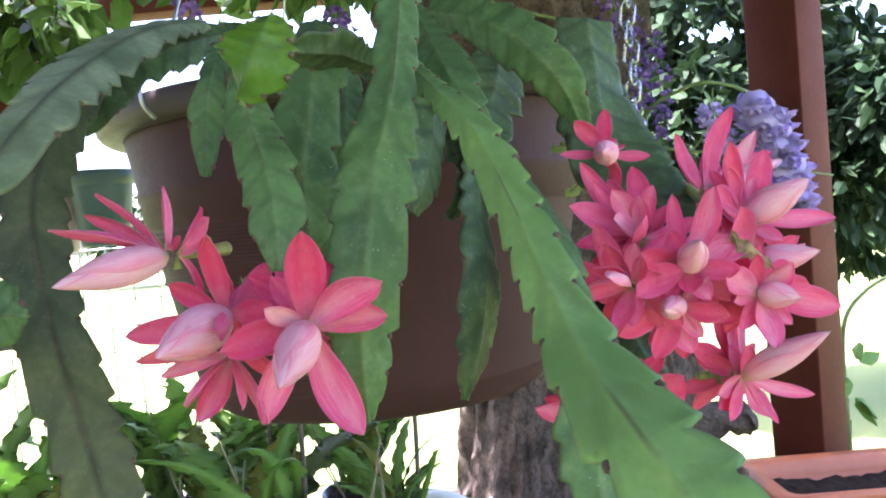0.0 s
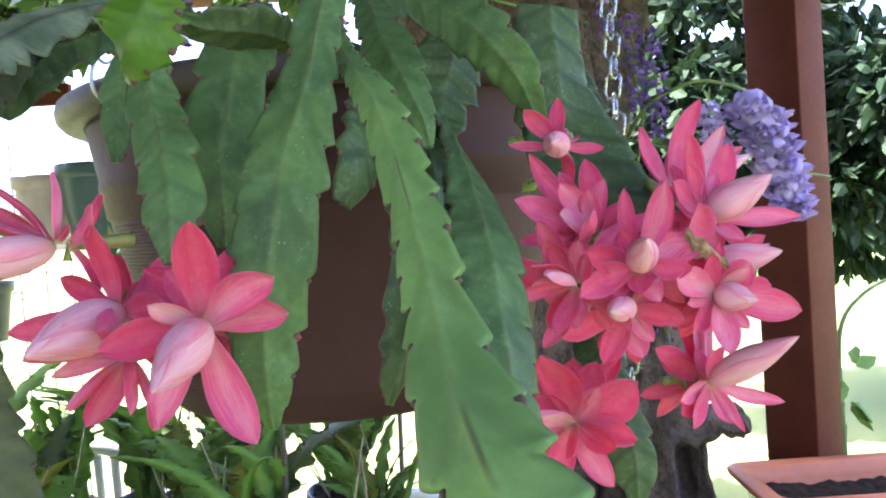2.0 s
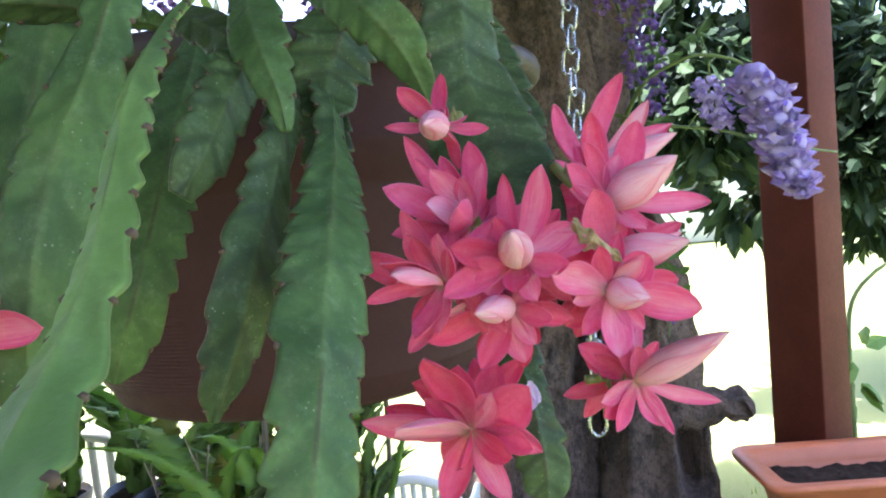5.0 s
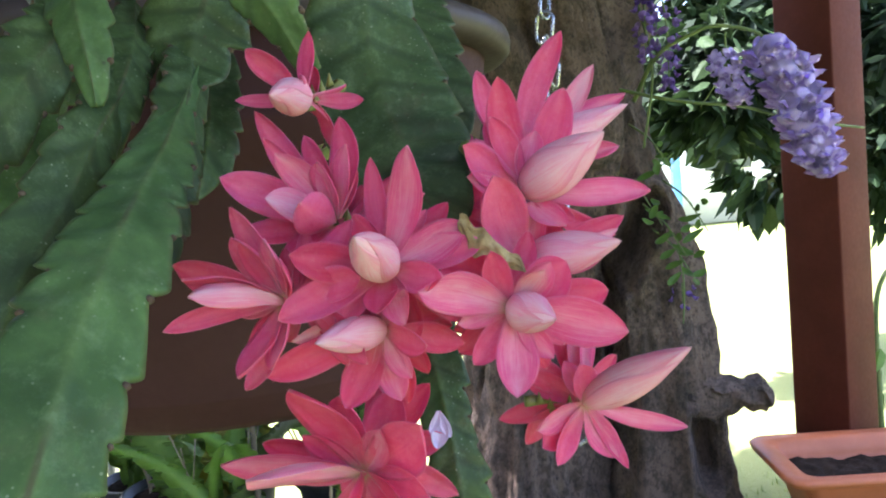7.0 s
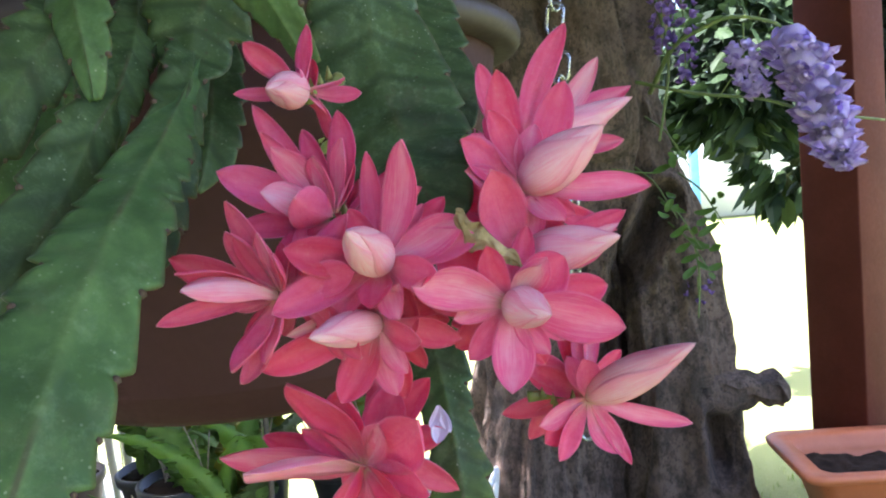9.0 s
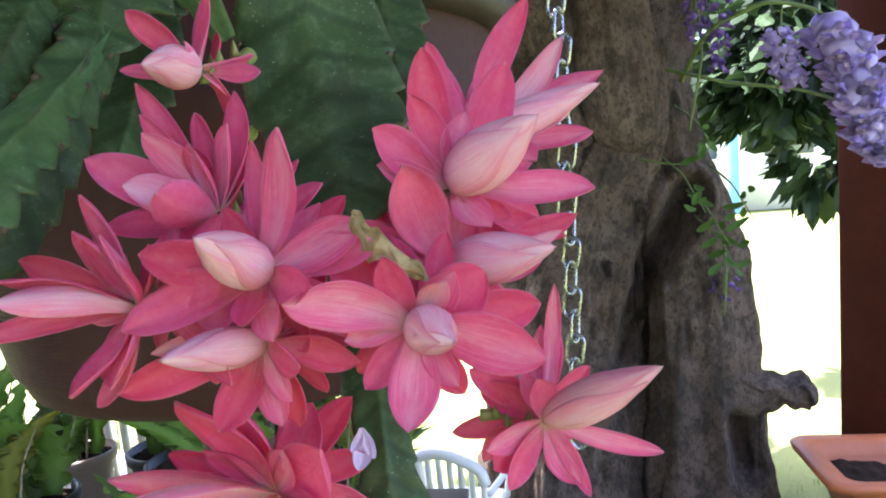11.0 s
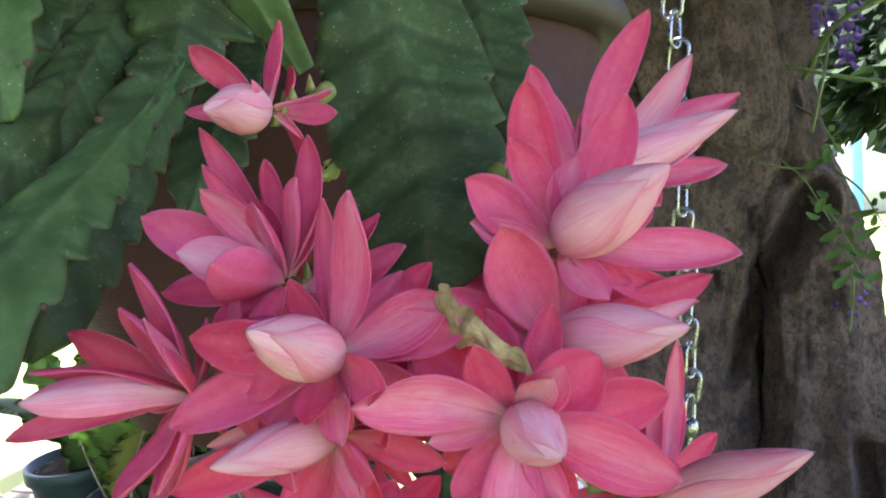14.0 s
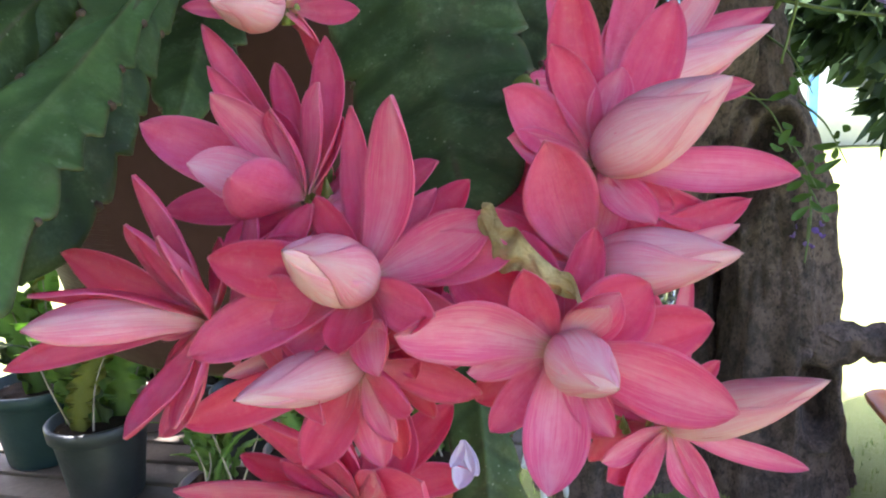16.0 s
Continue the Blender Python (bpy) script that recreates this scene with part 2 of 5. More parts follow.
def bark_material():
    n = Nodes("bark")
    big = n.noise(3.0, 8, 0.62, stretch=(1.6, 1.6, 0.5))
    mid = n.noise(15, 9, 0.70, stretch=(1.15, 1.15, 0.9))
    fine = n.noise(70, 8, 0.75, stretch=(1.15, 1.15, 0.85))
    grit = n.noise(230, 4, 0.7)
    pits = n.add("ShaderNodeTexVoronoi", Scale=22.0)
    n.link(n.coords(), pits.inputs["Vector"])
    pit = n.grey(pits.outputs["Distance"], 0.04, 0.16, 0.0, 1.0)
    col = n.ramp(big, [(0.28, (0.092, 0.060, 0.042)), (0.55, (0.200, 0.133, 0.105)), (0.80, (0.300, 0.225, 0.185))])
    # furrow shade put into the colour, as soft light hardly shows the relief
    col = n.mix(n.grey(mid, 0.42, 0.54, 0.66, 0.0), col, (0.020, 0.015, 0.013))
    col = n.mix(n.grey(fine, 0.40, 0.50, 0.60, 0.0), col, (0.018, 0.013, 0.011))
    col = n.mix(n.grey(fine, 0.56, 0.74, 0.0, 0.40), col, (0.22, 0.19, 0.17))
    col = n.mix(n.grey(n.noise(5, 3), 0.56, 0.68, 0.0, 0.35), col, (0.10, 0.052, 0.030))
    # dark dots paint in the shade of small pits; they have no relief
    pit_shade = n.add("ShaderNodeTexVoronoi", Scale=48.0)
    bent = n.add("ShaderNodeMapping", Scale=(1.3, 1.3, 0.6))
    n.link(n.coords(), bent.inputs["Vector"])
    n.link(bent.outputs["Vector"], pit_shade.inputs["Vector"])
    col = n.mix(n.grey(pit_shade.outputs["Distance"], 0.10, 0.22, 0.75, 0.0), col, (0.016, 0.011, 0.009))
    col = n.mix(n.grey(grit, 0.56, 0.74, 0.0, 0.40), col, (0.30, 0.26, 0.225))
    n.base(col)
    n.set(Roughness=0.92)
    relief = n.mix(0.30, n.mix(0.45, mid, fine), grit)
    n.bump(n.mix(0.25, relief, pit), 1.0, 0.045)
    return n.mat


def foliage_material(name, dark, light, share=0.22, rough=0.38):
    n = Nodes(name)
    geo = n.add("ShaderNodeNewGeometry")
    col = n.ramp(geo.outputs["Random Per Island"], [(0.0, dark), (0.70, light), (1.0, tuple(1.25 * c for c in light))])
    small = n.noise(40, 3)
    n.base(n.mix(n.grey(small, 0.35, 0.7, 0.0, 0.4), col, dark))
    n.set(Roughness=rough)
    n.bsdf.inputs["Specular IOR Level"].default_value = 0.22
    n.translucent(light, share)
    return n.mat


def lawn_material():
    n = Nodes("lawn")
    big = n.noise(0.8, 6)
    fine = n.noise(60, 6, 0.7)
    col = n.ramp(big, [(0.30, (0.165, 0.205, 0.056)), (0.70, (0.225, 0.258, 0.080))])
    n.base(n.mix(n.grey(fine, 0.35, 0.7, 0.0, 0.5), col, (0.175, 0.195, 0.060)))
    n.set(Roughness=0.9)
    n.bump(fine, 0.6, 0.02)
    return n.mat


def violet_material(name, low, mid, high, deep):
    n = Nodes(name)
    geo = n.add("ShaderNodeNewGeometry")
    col = n.ramp(geo.outputs["Random Per Island"], [(0.0, low), (0.5, mid), (1.0, high)])
    n.base(n.mix(n.grey(n.noise(45, 3), 0.4, 0.7, 0.0, 0.45), col, deep))
    n.set(Roughness=0.55)
    n.translucent(col, 0.3)
    return n.mat


bark = bark_material()
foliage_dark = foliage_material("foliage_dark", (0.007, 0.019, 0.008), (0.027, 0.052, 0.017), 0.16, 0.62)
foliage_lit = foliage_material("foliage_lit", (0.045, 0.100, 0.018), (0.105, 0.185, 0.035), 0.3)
canopy_leaf = foliage_material("canopy_leaf", (0.030, 0.070, 0.016), (0.075, 0.135, 0.028), 0.18)
lawn = lawn_material()
violet = violet_material("lilac_petal", (0.46, 0.32, 0.70), (0.62, 0.48, 0.86), (0.82, 0.72, 0.95), (0.40, 0.26, 0.68))
# darker copy of the lilac petals: shade of the high clusters is in the colour
violet_shaded = violet_material("lilac_petal_shaded", (0.18, 0.08, 0.40), (0.28, 0.14, 0.50), (0.42, 0.28, 0.64), (0.13, 0.05, 0.32))
lilac_pale = plain("lilac_pale", (0.42, 0.34, 0.62), (0.70, 0.64, 0.82), 60, 0.6)
bounce_plaster = plain("bounce_plaster", (0.50, 0.48, 0.45), (0.60, 0.58, 0.54), 2, 0.9, 0.4, 0.004)
vine_green = plain("vine_green", (0.08, 0.13, 0.03), (0.16, 0.20, 0.06), 40, 0.55)
twig_brown = plain("twig_brown", (0.07, 0.05, 0.035), (0.15, 0.115, 0.085), 30, 0.85, 0.5, 0.003)


# ---- builders ----
def mesh_of(name, bm, material, smooth=True):
    me = bpy.data.meshes.new(name)
    bmesh.ops.recalc_face_normals(bm, faces=bm.faces) if len(bm.faces) < 20000 else None
    bm.to_mesh(me)
    bm.free()
    me.materials.append(material)
    if smooth:
        me.polygons.foreach_set("use_smooth", [True] * len(me.polygons))
    return me


def part(name, bm, material, parent=None, label="", smooth=True):
    ob = new(name, mesh_of(name, bm, material, smooth))
    if parent is not None:
        ob.parent = parent
        ob.matrix_parent_inverse = parent.matrix_basis.inverted()
    return tagged(ob, label=label)


def from_lists(name, verts, faces, material, parent=None, label="", smooth=True):
    me = bpy.data.meshes.new(name)
    me.from_pydata([tuple(p) for p in verts], [], faces)
    me.materials.append(material)
    if smooth:
        me.polygons.foreach_set("use_smooth", [True] * len(me.polygons))
    ob = new(name, me)
    if parent is not None:
        ob.parent = parent
        ob.matrix_parent_inverse = parent.matrix_basis.inverted()
    return tagged(ob, label=label)


def thing(name, at, label, category, group="", kind=""):
    ob = new(name)
    ob.matrix_basis = Matrix.Translation(at)
    ob.empty_display_size = 0.05
    return tagged(ob, label, category, group, kind)


def box(bm, size, at=(0, 0, 0), turn=None, bevel=0.0):
    m = Matrix.Translation(at) @ (turn.to_4x4() if turn is not None else Matrix.Identity(4)) @ Matrix.Diagonal((*size, 1))
    made = bmesh.ops.create_cube(bm, size=1.0, matrix=m)
    if bevel:
        edges = {e for vert in made["verts"] for e in vert.link_edges}
        bmesh.ops.bevel(bm, geom=list(edges), offset=bevel, segments=2, affect="EDGES", profile=0.6)


def lathe(bm, profile, steps=64, at=(0, 0, 0), scale=(1, 1)):
    rings = []
    for r, z in profile:
        rings.append([bm.verts.new((at[0] + scale[0] * r * math.cos(a), at[1] + scale[1] * r * math.sin(a), at[2] + z))
                      for a in (2 * math.pi * k / steps for k in range(steps))])
    for lo, hi in zip(rings, rings[1:]):
        for k in range(steps):
            bm.faces.new((lo[k], lo[(k + 1) % steps], hi[(k + 1) % steps], hi[k]))
    for ring in (rings[0], rings[-1]):
        if profile[0][0] > 0:
            bm.faces.new(ring)


def spline(points, n):
    """Points evenly along a smooth curve through the given ones; extra values ride along."""
    p = np.array(points, float)
    p = np.vstack([2 * p[0] - p[1], p, 2 * p[-1] - p[-2]])
    rows = []
    for i in range(1, len(p) - 2):
        a, b, c, d = p[i - 1:i + 3]
        for t in np.linspace(0, 1, 24, endpoint=False):
            rows.append(0.5 * (2 * b + (c - a) * t + (2 * a - 5 * b + 4 * c - d) * t * t + (3 * b - a - 3 * c + d) * t ** 3))
    rows.append(p[-2])
    rows = np.array(rows)
    s = np.concatenate([[0], np.cumsum(np.linalg.norm(np.diff(rows[:, :3], axis=0), axis=1))])
    at = np.linspace(0, s[-1], n)
    return np.stack([np.interp(at, s, rows[:, k]) for k in range(rows.shape[1])], 1), at


def tube_bm(bm, points, radii, sides=8):
    """A closed tube along points."""
    pts = [Vector(p) for p in points]
    rings = []
    side = None
    for i, p in enumerate(pts):
        way = (pts[min(i + 1, len(pts) - 1)] - pts[max(i - 1, 0)]).normalized()
        if side is None:
            side = way.orthogonal().normalized()
        side = (side - way * side.dot(way)).normalized()
        up = way.cross(side)
        r = radii[i] if hasattr(radii, "__len__") else radii
        rings.append([bm.verts.new(p + r * (math.cos(a) * side + math.sin(a) * up)) for a in (2 * math.pi * k / sides for k in range(sides))])
    for lo, hi in zip(rings, rings[1:]):
        for k in range(sides):
            bm.faces.new((lo[k], lo[(k + 1) % sides], hi[(k + 1) % sides], hi[k]))
    bm.faces.new(rings[0])
    bm.faces.new(rings[-1])


def smooth_tube(bm, points, radius, n=24, sides=8, tip=None):
    rows, _ = spline(points, n)
    tip = radius if tip is None else tip
    tube_bm(bm, [tuple(r[:3]) for r in rows], [radius + (tip - radius) * i / (n - 1) for i in range(n)], sides)


# ---- the hanging plant ----
plant = thing("orchid_cactus", (-0.04, 0.86, 1.42), "orchid cactus with flat notched stems and coral-pink flowers", "plant")
leaf_count = 0


def cladode(rows, normal, material, scallop=0.24, label=""):
    """A flat fleshy stem: a smooth centre line with widths, scalloped edges and a raised rib."""
    global leaf_count
    leaf_count += 1
    rng = random.Random(leaf_count * 7)
    length = sum((Vector(a[:3]) - Vector(b[:3])).length for a, b in zip(rows, rows[1:]))
    n = max(40, int(length / 0.0012))
    line, at = spline(rows, n)
    normal = Vector(normal).normalized()
    lobe = 0.0155 + 0.005 * rng.random() + 0.12 * max(r[3] for r in rows)
    if material is leaf_new:
        lobe = 0.0068
    phase = (rng.random(), rng.random())
    cols = [-1.0, -0.86, -0.55, -0.22, -0.07, 0.0, 0.07, 0.22, 0.55, 0.86, 1.0]
    top, low, uvs = [], [], []
    tufts = []
    wave = rng.random() * 6
    for i in range(n):
        p = Vector(line[i, :3])
        way = Vector(line[min(i + 1, n - 1), :3] - line[max(i - 1, 0), :3]).normalized()
        nrm = (normal - way * normal.dot(way)).normalized()
        sway = Matrix.Rotation(0.16 * math.sin(at[i] * 32 + wave), 3, way)
        nrm = sway @ nrm
        side = way.cross(nrm).normalized()
        half = max(line[i, 3], 0.003) / 2
        for u in cols:
            s = at[i] / lobe + phase[0 if u < 0 else 1] + 0.42 * math.sin(at[i] * 47 + 6 * phase[0] + (2.1 if u < 0 else 0))
            k = s % 1.0
            # a lobe swells slowly and steps back at its notch
            bite = scallop * ((1 - k / 0.84) ** 1.15 if k < 0.84 else 1.1 * ((k - 0.84) / 0.16) ** 2.2)
            bite = bite * (0.85 + 0.30 * math.sin(s * 2.3 + wave))
            reach = half * (1 - bite * (abs(u) > 0.8)) if abs(u) > 0.8 else half * (1 - 0.5 * scallop * abs(u) * (abs(u) > 0.5))
            bend = 0.10 * half * u * u + 0.060 * half * math.sin(s * 6.28 - 3.2 * abs(u)) * abs(u)
            q = p + side * (u * reach) + nrm * (-bend)
            thick = 0.0009 + 0.0016 * math.exp(-(u / 0.12) ** 2)
            if abs(u) > 0.99:
                thick = 0.0003
            top.append(q + nrm * thick)
            low.append(q - nrm * thick)
            uvs.append(((u + 1) / 2, at[i] / max(length, 1e-3)))
            if abs(u) > 0.99 and k < 0.0012 / lobe * 1.02 and line[i, 3] > 0.008:
                tufts.append(q)
    c = len(cols)
    verts = top + low
    faces = []
    off = len(top)
    for i in range(n - 1):
        for j in range(c - 1):
            a = i * c + j
            faces.append((a, a + 1, a + c + 1, a + c))
            faces.append((off + a, off + a + c, off + a + c + 1, off + a + 1))
        for a, flip in ((i * c, 0), (i * c + c - 1, 1)):
            f = (a, a + c, off + a + c, off + a)
            faces.append(f[::-1] if flip else f)
    faces.append(tuple(range(c))[::-1] + tuple(off + j for j in range(c)))
    last = (n - 1) * c
    faces.append(tuple(last + j for j in range(c)) + tuple(off + last + j for j in reversed(range(c))))
    ob = from_lists("stem_blade", verts, faces, material, plant, label)
    layer = ob.data.uv_layers.new(name="UVMap")
    both = uvs + uvs
    for loop in ob.data.loops:
        layer.data[loop.index].uv = both[loop.vertex_index]
    if tufts:
        bm = bmesh.new()
        for q in tufts:
            bmesh.ops.create_icosphere(bm, subdivisions=1, radius=0.0011 + 0.0007 * rng.random(), matrix=Matrix.Translation(q))
        tagged(part("spine_tuft", bm, areole_brown, ob, "tiny dark brown spine tufts in the notches"), kind="stuff")
    return ob


def petal_rows(base, tip, width, axis, shape, rng, wrap=0.0):
    """Vertices of one petal, as a thin cupped blade between base and tip."""
    base, tip = Vector(base), Vector(tip)
    along = tip - base
    length = along.length
    way = along / length
    inner = (axis - way * axis.dot(way))
    inner = inner.normalized() if inner.length > 1e-4 else way.orthogonal().normalized()
    side = way.cross(inner).normalized()
    nl, nw = 20, 10
    cup, arch = shape
    lean = rng.uniform(-0.06, 0.06)
    top, low, uvs = [], [], []
    for i in range(nl + 1):
        v = i / nl
        # elliptic outline, broadest past the middle, ending in a short point
        if v < 0.56:
            w = 0.26 + 0.74 * math.sin(math.pi / 2 * v / 0.56) ** 1.15
        else:
            k = (v - 0.56) / 0.44
            w = max(0.0, 1 - k ** 2.1) ** 0.74
            w = w * (1 - 0.30 * max(0.0, k - 0.86) / 0.14)
        half = 0.5 * width * w + 0.0002
        mid = base + along * v + inner * (-arch * length * math.sin(math.pi * v)) + side * (lean * length * math.sin(math.pi * v))
        for j in range(nw + 1):
            u = 2 * j / nw - 1
            a = u * (cup + wrap)
            if abs(cup + wrap) > 1e-3:
                r = half / (cup + wrap)
                q = mid + side * (r * math.sin(a)) + inner * (r * (1 - math.cos(a)))
            else:
                q = mid + side * (half * u)
            q = q + inner * (0.018 * length * math.sin(7 * v + 4 * u + lean * 60) * abs(u) * v + 0.013 * length * noise.noise(Vector((u * 1.8 + lean * 90, v * 4.0, lean * 40))))
            thick = 0.00045 * (1 - 0.75 * abs(u)) * (1 - 0.7 * v) + 0.00008
            groove = 0.0008 * math.exp(-(u / 0.12) ** 2) * (1 - 0.8 * v)
            top.append(q + inner * (thick - groove))
            low.append(q - inner * (thick + groove))
            uvs.append((j / nw, v))
    return top, low, uvs, nl, nw


def petal(base, tip, width, axis, material, parent, shape=(0.75, 0.10), wrap=0.0, label=""):
    rng = random.Random(int(1e5 * abs(tip[0] * 3 + tip[1] * 5 + tip[2] * 7)))
    top, low, uvs, nl, nw = petal_rows(base, tip, width, axis, shape, rng, wrap)
    c, off = nw + 1, len(top)
    faces = []
    for i in range(nl):
        for j in range(nw):
            a = i * c + j
            faces.append((a, a + 1, a + c + 1, a + c))
            faces.append((off + a, off + a + c, off + a + c + 1, off + a + 1))
        faces.append((i * c, (i + 1) * c, off + (i + 1) * c, off + i * c))
        faces.append((i * c + nw, off + i * c + nw, off + (i + 1) * c + nw, (i + 1) * c + nw))
    ob = from_lists("petal", top + low, faces, material, parent, label)
    layer = ob.data.uv_layers.new(name="UVMap")
    both = uvs + uvs
    for loop in ob.data.loops:
        layer.data[loop.index].uv = both[loop.vertex_index]
    return ob


def bud(base, tip, width, axis, parent):
    """The closed heart of a flower: pale petals wrapped round one another into an egg."""
    base, tip = Vector(base), Vector(tip)
    way = (tip - base).normalized()
    toward = Vector((0.05, -1, 0.1))
    toward = (toward - way * toward.dot(way)).normalized()
    across = way.cross(toward)
    length = (tip - base).length
    rng = random.Random(int(1e5 * abs(tip.x + tip.z)))

    def girth(v):
        """Half the thickness along the bud: full below the middle, drawn out to a short beak."""
        return 0.5 * width * (0.22 * (1 - v) ** 2 + math.sin(math.pi * min(v, 1.0) ** 0.85) ** 0.78 * (1 - 0.18 * v))

    first = rng.uniform(-0.5, 0.5)
    # a closed core, then loose petals laid over one another, the last ones shorter and turned out a little
    layers = ((0.0, 3.30, 1.00, 0.94, 0.0), (2.5, 1.45, 1.00, 0.95, 0.0), (-2.2, 1.45, 0.99, 0.96, 0.0),
              (1.25, 1.30, 1.00, 0.97, 0.0), (-0.95, 1.35, 0.98, 0.985, 0.004), (0.35, 1.05, 0.90, 1.00, 0.010))
    for k, (a, wide, reach, out_by, flare) in enumerate(layers):
        a0 = first + a + rng.uniform(-0.25, 0.25)
        reach = reach + (rng.uniform(-0.03, 0.0) if k else 0.0)
        top, low, uvs = [], [], []
        nl, nw = 20, 12
        for i in range(nl + 1):
            v = i / nl
            spread = wide if k == 0 else wide * (0.75 + 0.25 * math.sin(math.pi * min(1.0, v * 1.3))) * (1.0 if v < 0.45 else max(0.0, 1 - ((v - 0.45) / 0.55) ** 2.2) ** 0.75)
            for j in range(nw + 1):
                u = 2 * j / nw - 1
                ang = a0 + u * spread + 0.30 * v
                out = across * math.sin(ang) + toward * math.cos(ang)
                s = v * reach
                r = girth(s) * out_by + flare * width * v ** 3 + 0.006 * width * abs(u) ** 3 * (k > 0)
                r = r + 0.010 * width * noise.noise(Vector((u * 2 + k, v * 5, first * 9))) * (k > 0)
                q = base + way * (length * s) + out * max(r, 0.0)
                top.append(q)
                low.append(q - out * 0.0004)
                uvs.append((j / nw, v))
        c, off = nw + 1, len(top)
        faces = []
        for i in range(nl):
            for j in range(nw):
                m = i * c + j
                faces.append((m, m + 1, m + c + 1, m + c))
                faces.append((off + m, off + m + c, off + m + c + 1, off + m + 1))
            faces.append((i * c, (i + 1) * c, off + (i + 1) * c, off + i * c))
            faces.append((i * c + nw, off + i * c + nw, off + (i + 1) * c + nw, (i + 1) * c + nw))
        ob = from_lists("petal", top + low, faces, petal_heart, parent)
        layer = ob.data.uv_layers.new(name="UVMap")
        both = uvs + uvs
        for loop in ob.data.loops:
            layer.data[loop.index].uv = both[loop.vertex_index]


def flower(centre, axis, foot, petals, full=1.24):
    """An orchid cactus flower: a short scaly tube from the stem and petals from its throat to the given tips."""
    c, f, axis = Vector(centre), Vector(foot), Vector(axis).normalized()
    bm = bmesh.new()
    mid = f.lerp(c, 0.55) - axis * 0.006
    smooth_tube(bm, [tuple(f), tuple(mid), tuple(c - axis * 0.005)], 0.0034, 14, 10, 0.0022)
    for k in range(5):
        q = f.lerp(c, 0.25 + 0.14 * k)
        bmesh.ops.create_cone(bm, segments=5, radius1=0.0022, radius2=0.0002, depth=0.006, cap_ends=True,
                              matrix=Matrix.Translation(q + Vector((math.sin(k * 2.4), -0.6, math.cos(k * 2.4))) * 0.0036))
    head = part("flower", bm, tube_green, plant, "coral-pink many-petalled flower on a short green tube")
    looks = {"o": petal_outer, "m": petal_mid, "i": petal_inner}
    for k, (x, y, z, w, kind) in enumerate(petals):
        tip = Vector((x, y, z))
        start = c + (tip - c).normalized() * 0.0025
        if kind == "b":
            bud(c, tip, w, axis, head)
        else:
            petal(start, tip, w * full, axis, looks[kind], head, (0.78, 0.08))
    # shorter sepal-like petals behind, in the gaps
    rng = random.Random(int(1e4 * (c.x + c.z)))
    reach = sum((Vector(p[:3]) - c).length for p in petals) / len(petals)
    s1 = axis.orthogonal().normalized()
    s2 = axis.cross(s1)
    ring = 8 if len(petals) > 7 else 3
    for k in range(ring):
        ang = 2 * math.pi * (k + rng.random() * 0.6) / ring
        out = (s1 * math.cos(ang) + s2 * math.sin(ang)) - axis * rng.uniform(0.25, 0.6)
        tip = c + out.normalized() * reach * rng.uniform(0.74, 1.0) - axis * 0.006
        petal(c - axis * 0.005, tip, reach * rng.uniform(0.27, 0.38), axis, petal_outer, head, (0.60, 0.10))
    # an inner whorl that leans forward round the heart
    hearts = [Vector(p[:3]) - c for p in petals if p[4] == "b"]
    for k in range(6 if len(petals) > 7 and full > 1.1 else 0):
        ang = 2 * math.pi * (k + rng.random() * 0.5) / 6
        out = ((s1 * math.cos(ang) + s2 * math.sin(ang)) * 0.9 + axis * rng.uniform(0.25, 0.55)).normalized()
        if any(out.angle(h) < 0.75 for h in hearts) or out.y < -0.72:
            continue
        petal(c + out * 0.002, c + out * reach * rng.uniform(0.62, 0.86), reach * rng.uniform(0.30, 0.40), axis,
              petal_mid if k % 2 else petal_outer, head, (0.85, 0.06))
    return head

# broad strap that hangs in front of the pot
cladode([(0.0395, 0.6000, 1.5388, 0.0223), (0.0454, 0.5200, 1.4860, 0.0265), (0.0429, 0.4700, 1.4370, 0.0233), (0.0386, 0.4550, 1.4075, 0.0277), (0.0306, 0.4400, 1.3754, 0.0392), (0.0257, 0.4300, 1.3455, 0.0370), (0.0203, 0.4250, 1.3118, 0.0353), (0.0189, 0.4250, 1.2824, 0.0220), (0.0186, 0.4300, 1.2650, 0.0062)],
        (0.08, -0.99, -0.08), leaf_green)
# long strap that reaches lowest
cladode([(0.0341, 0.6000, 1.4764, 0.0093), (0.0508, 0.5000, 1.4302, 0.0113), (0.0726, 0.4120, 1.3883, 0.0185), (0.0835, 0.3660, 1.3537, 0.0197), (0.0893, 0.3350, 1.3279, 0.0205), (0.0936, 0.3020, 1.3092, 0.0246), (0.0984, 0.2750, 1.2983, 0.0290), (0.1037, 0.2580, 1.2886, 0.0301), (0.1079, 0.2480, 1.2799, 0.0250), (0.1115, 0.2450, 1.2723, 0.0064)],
        (-0.17, -0.96, 0.20), leaf_lit, scallop=0.3)
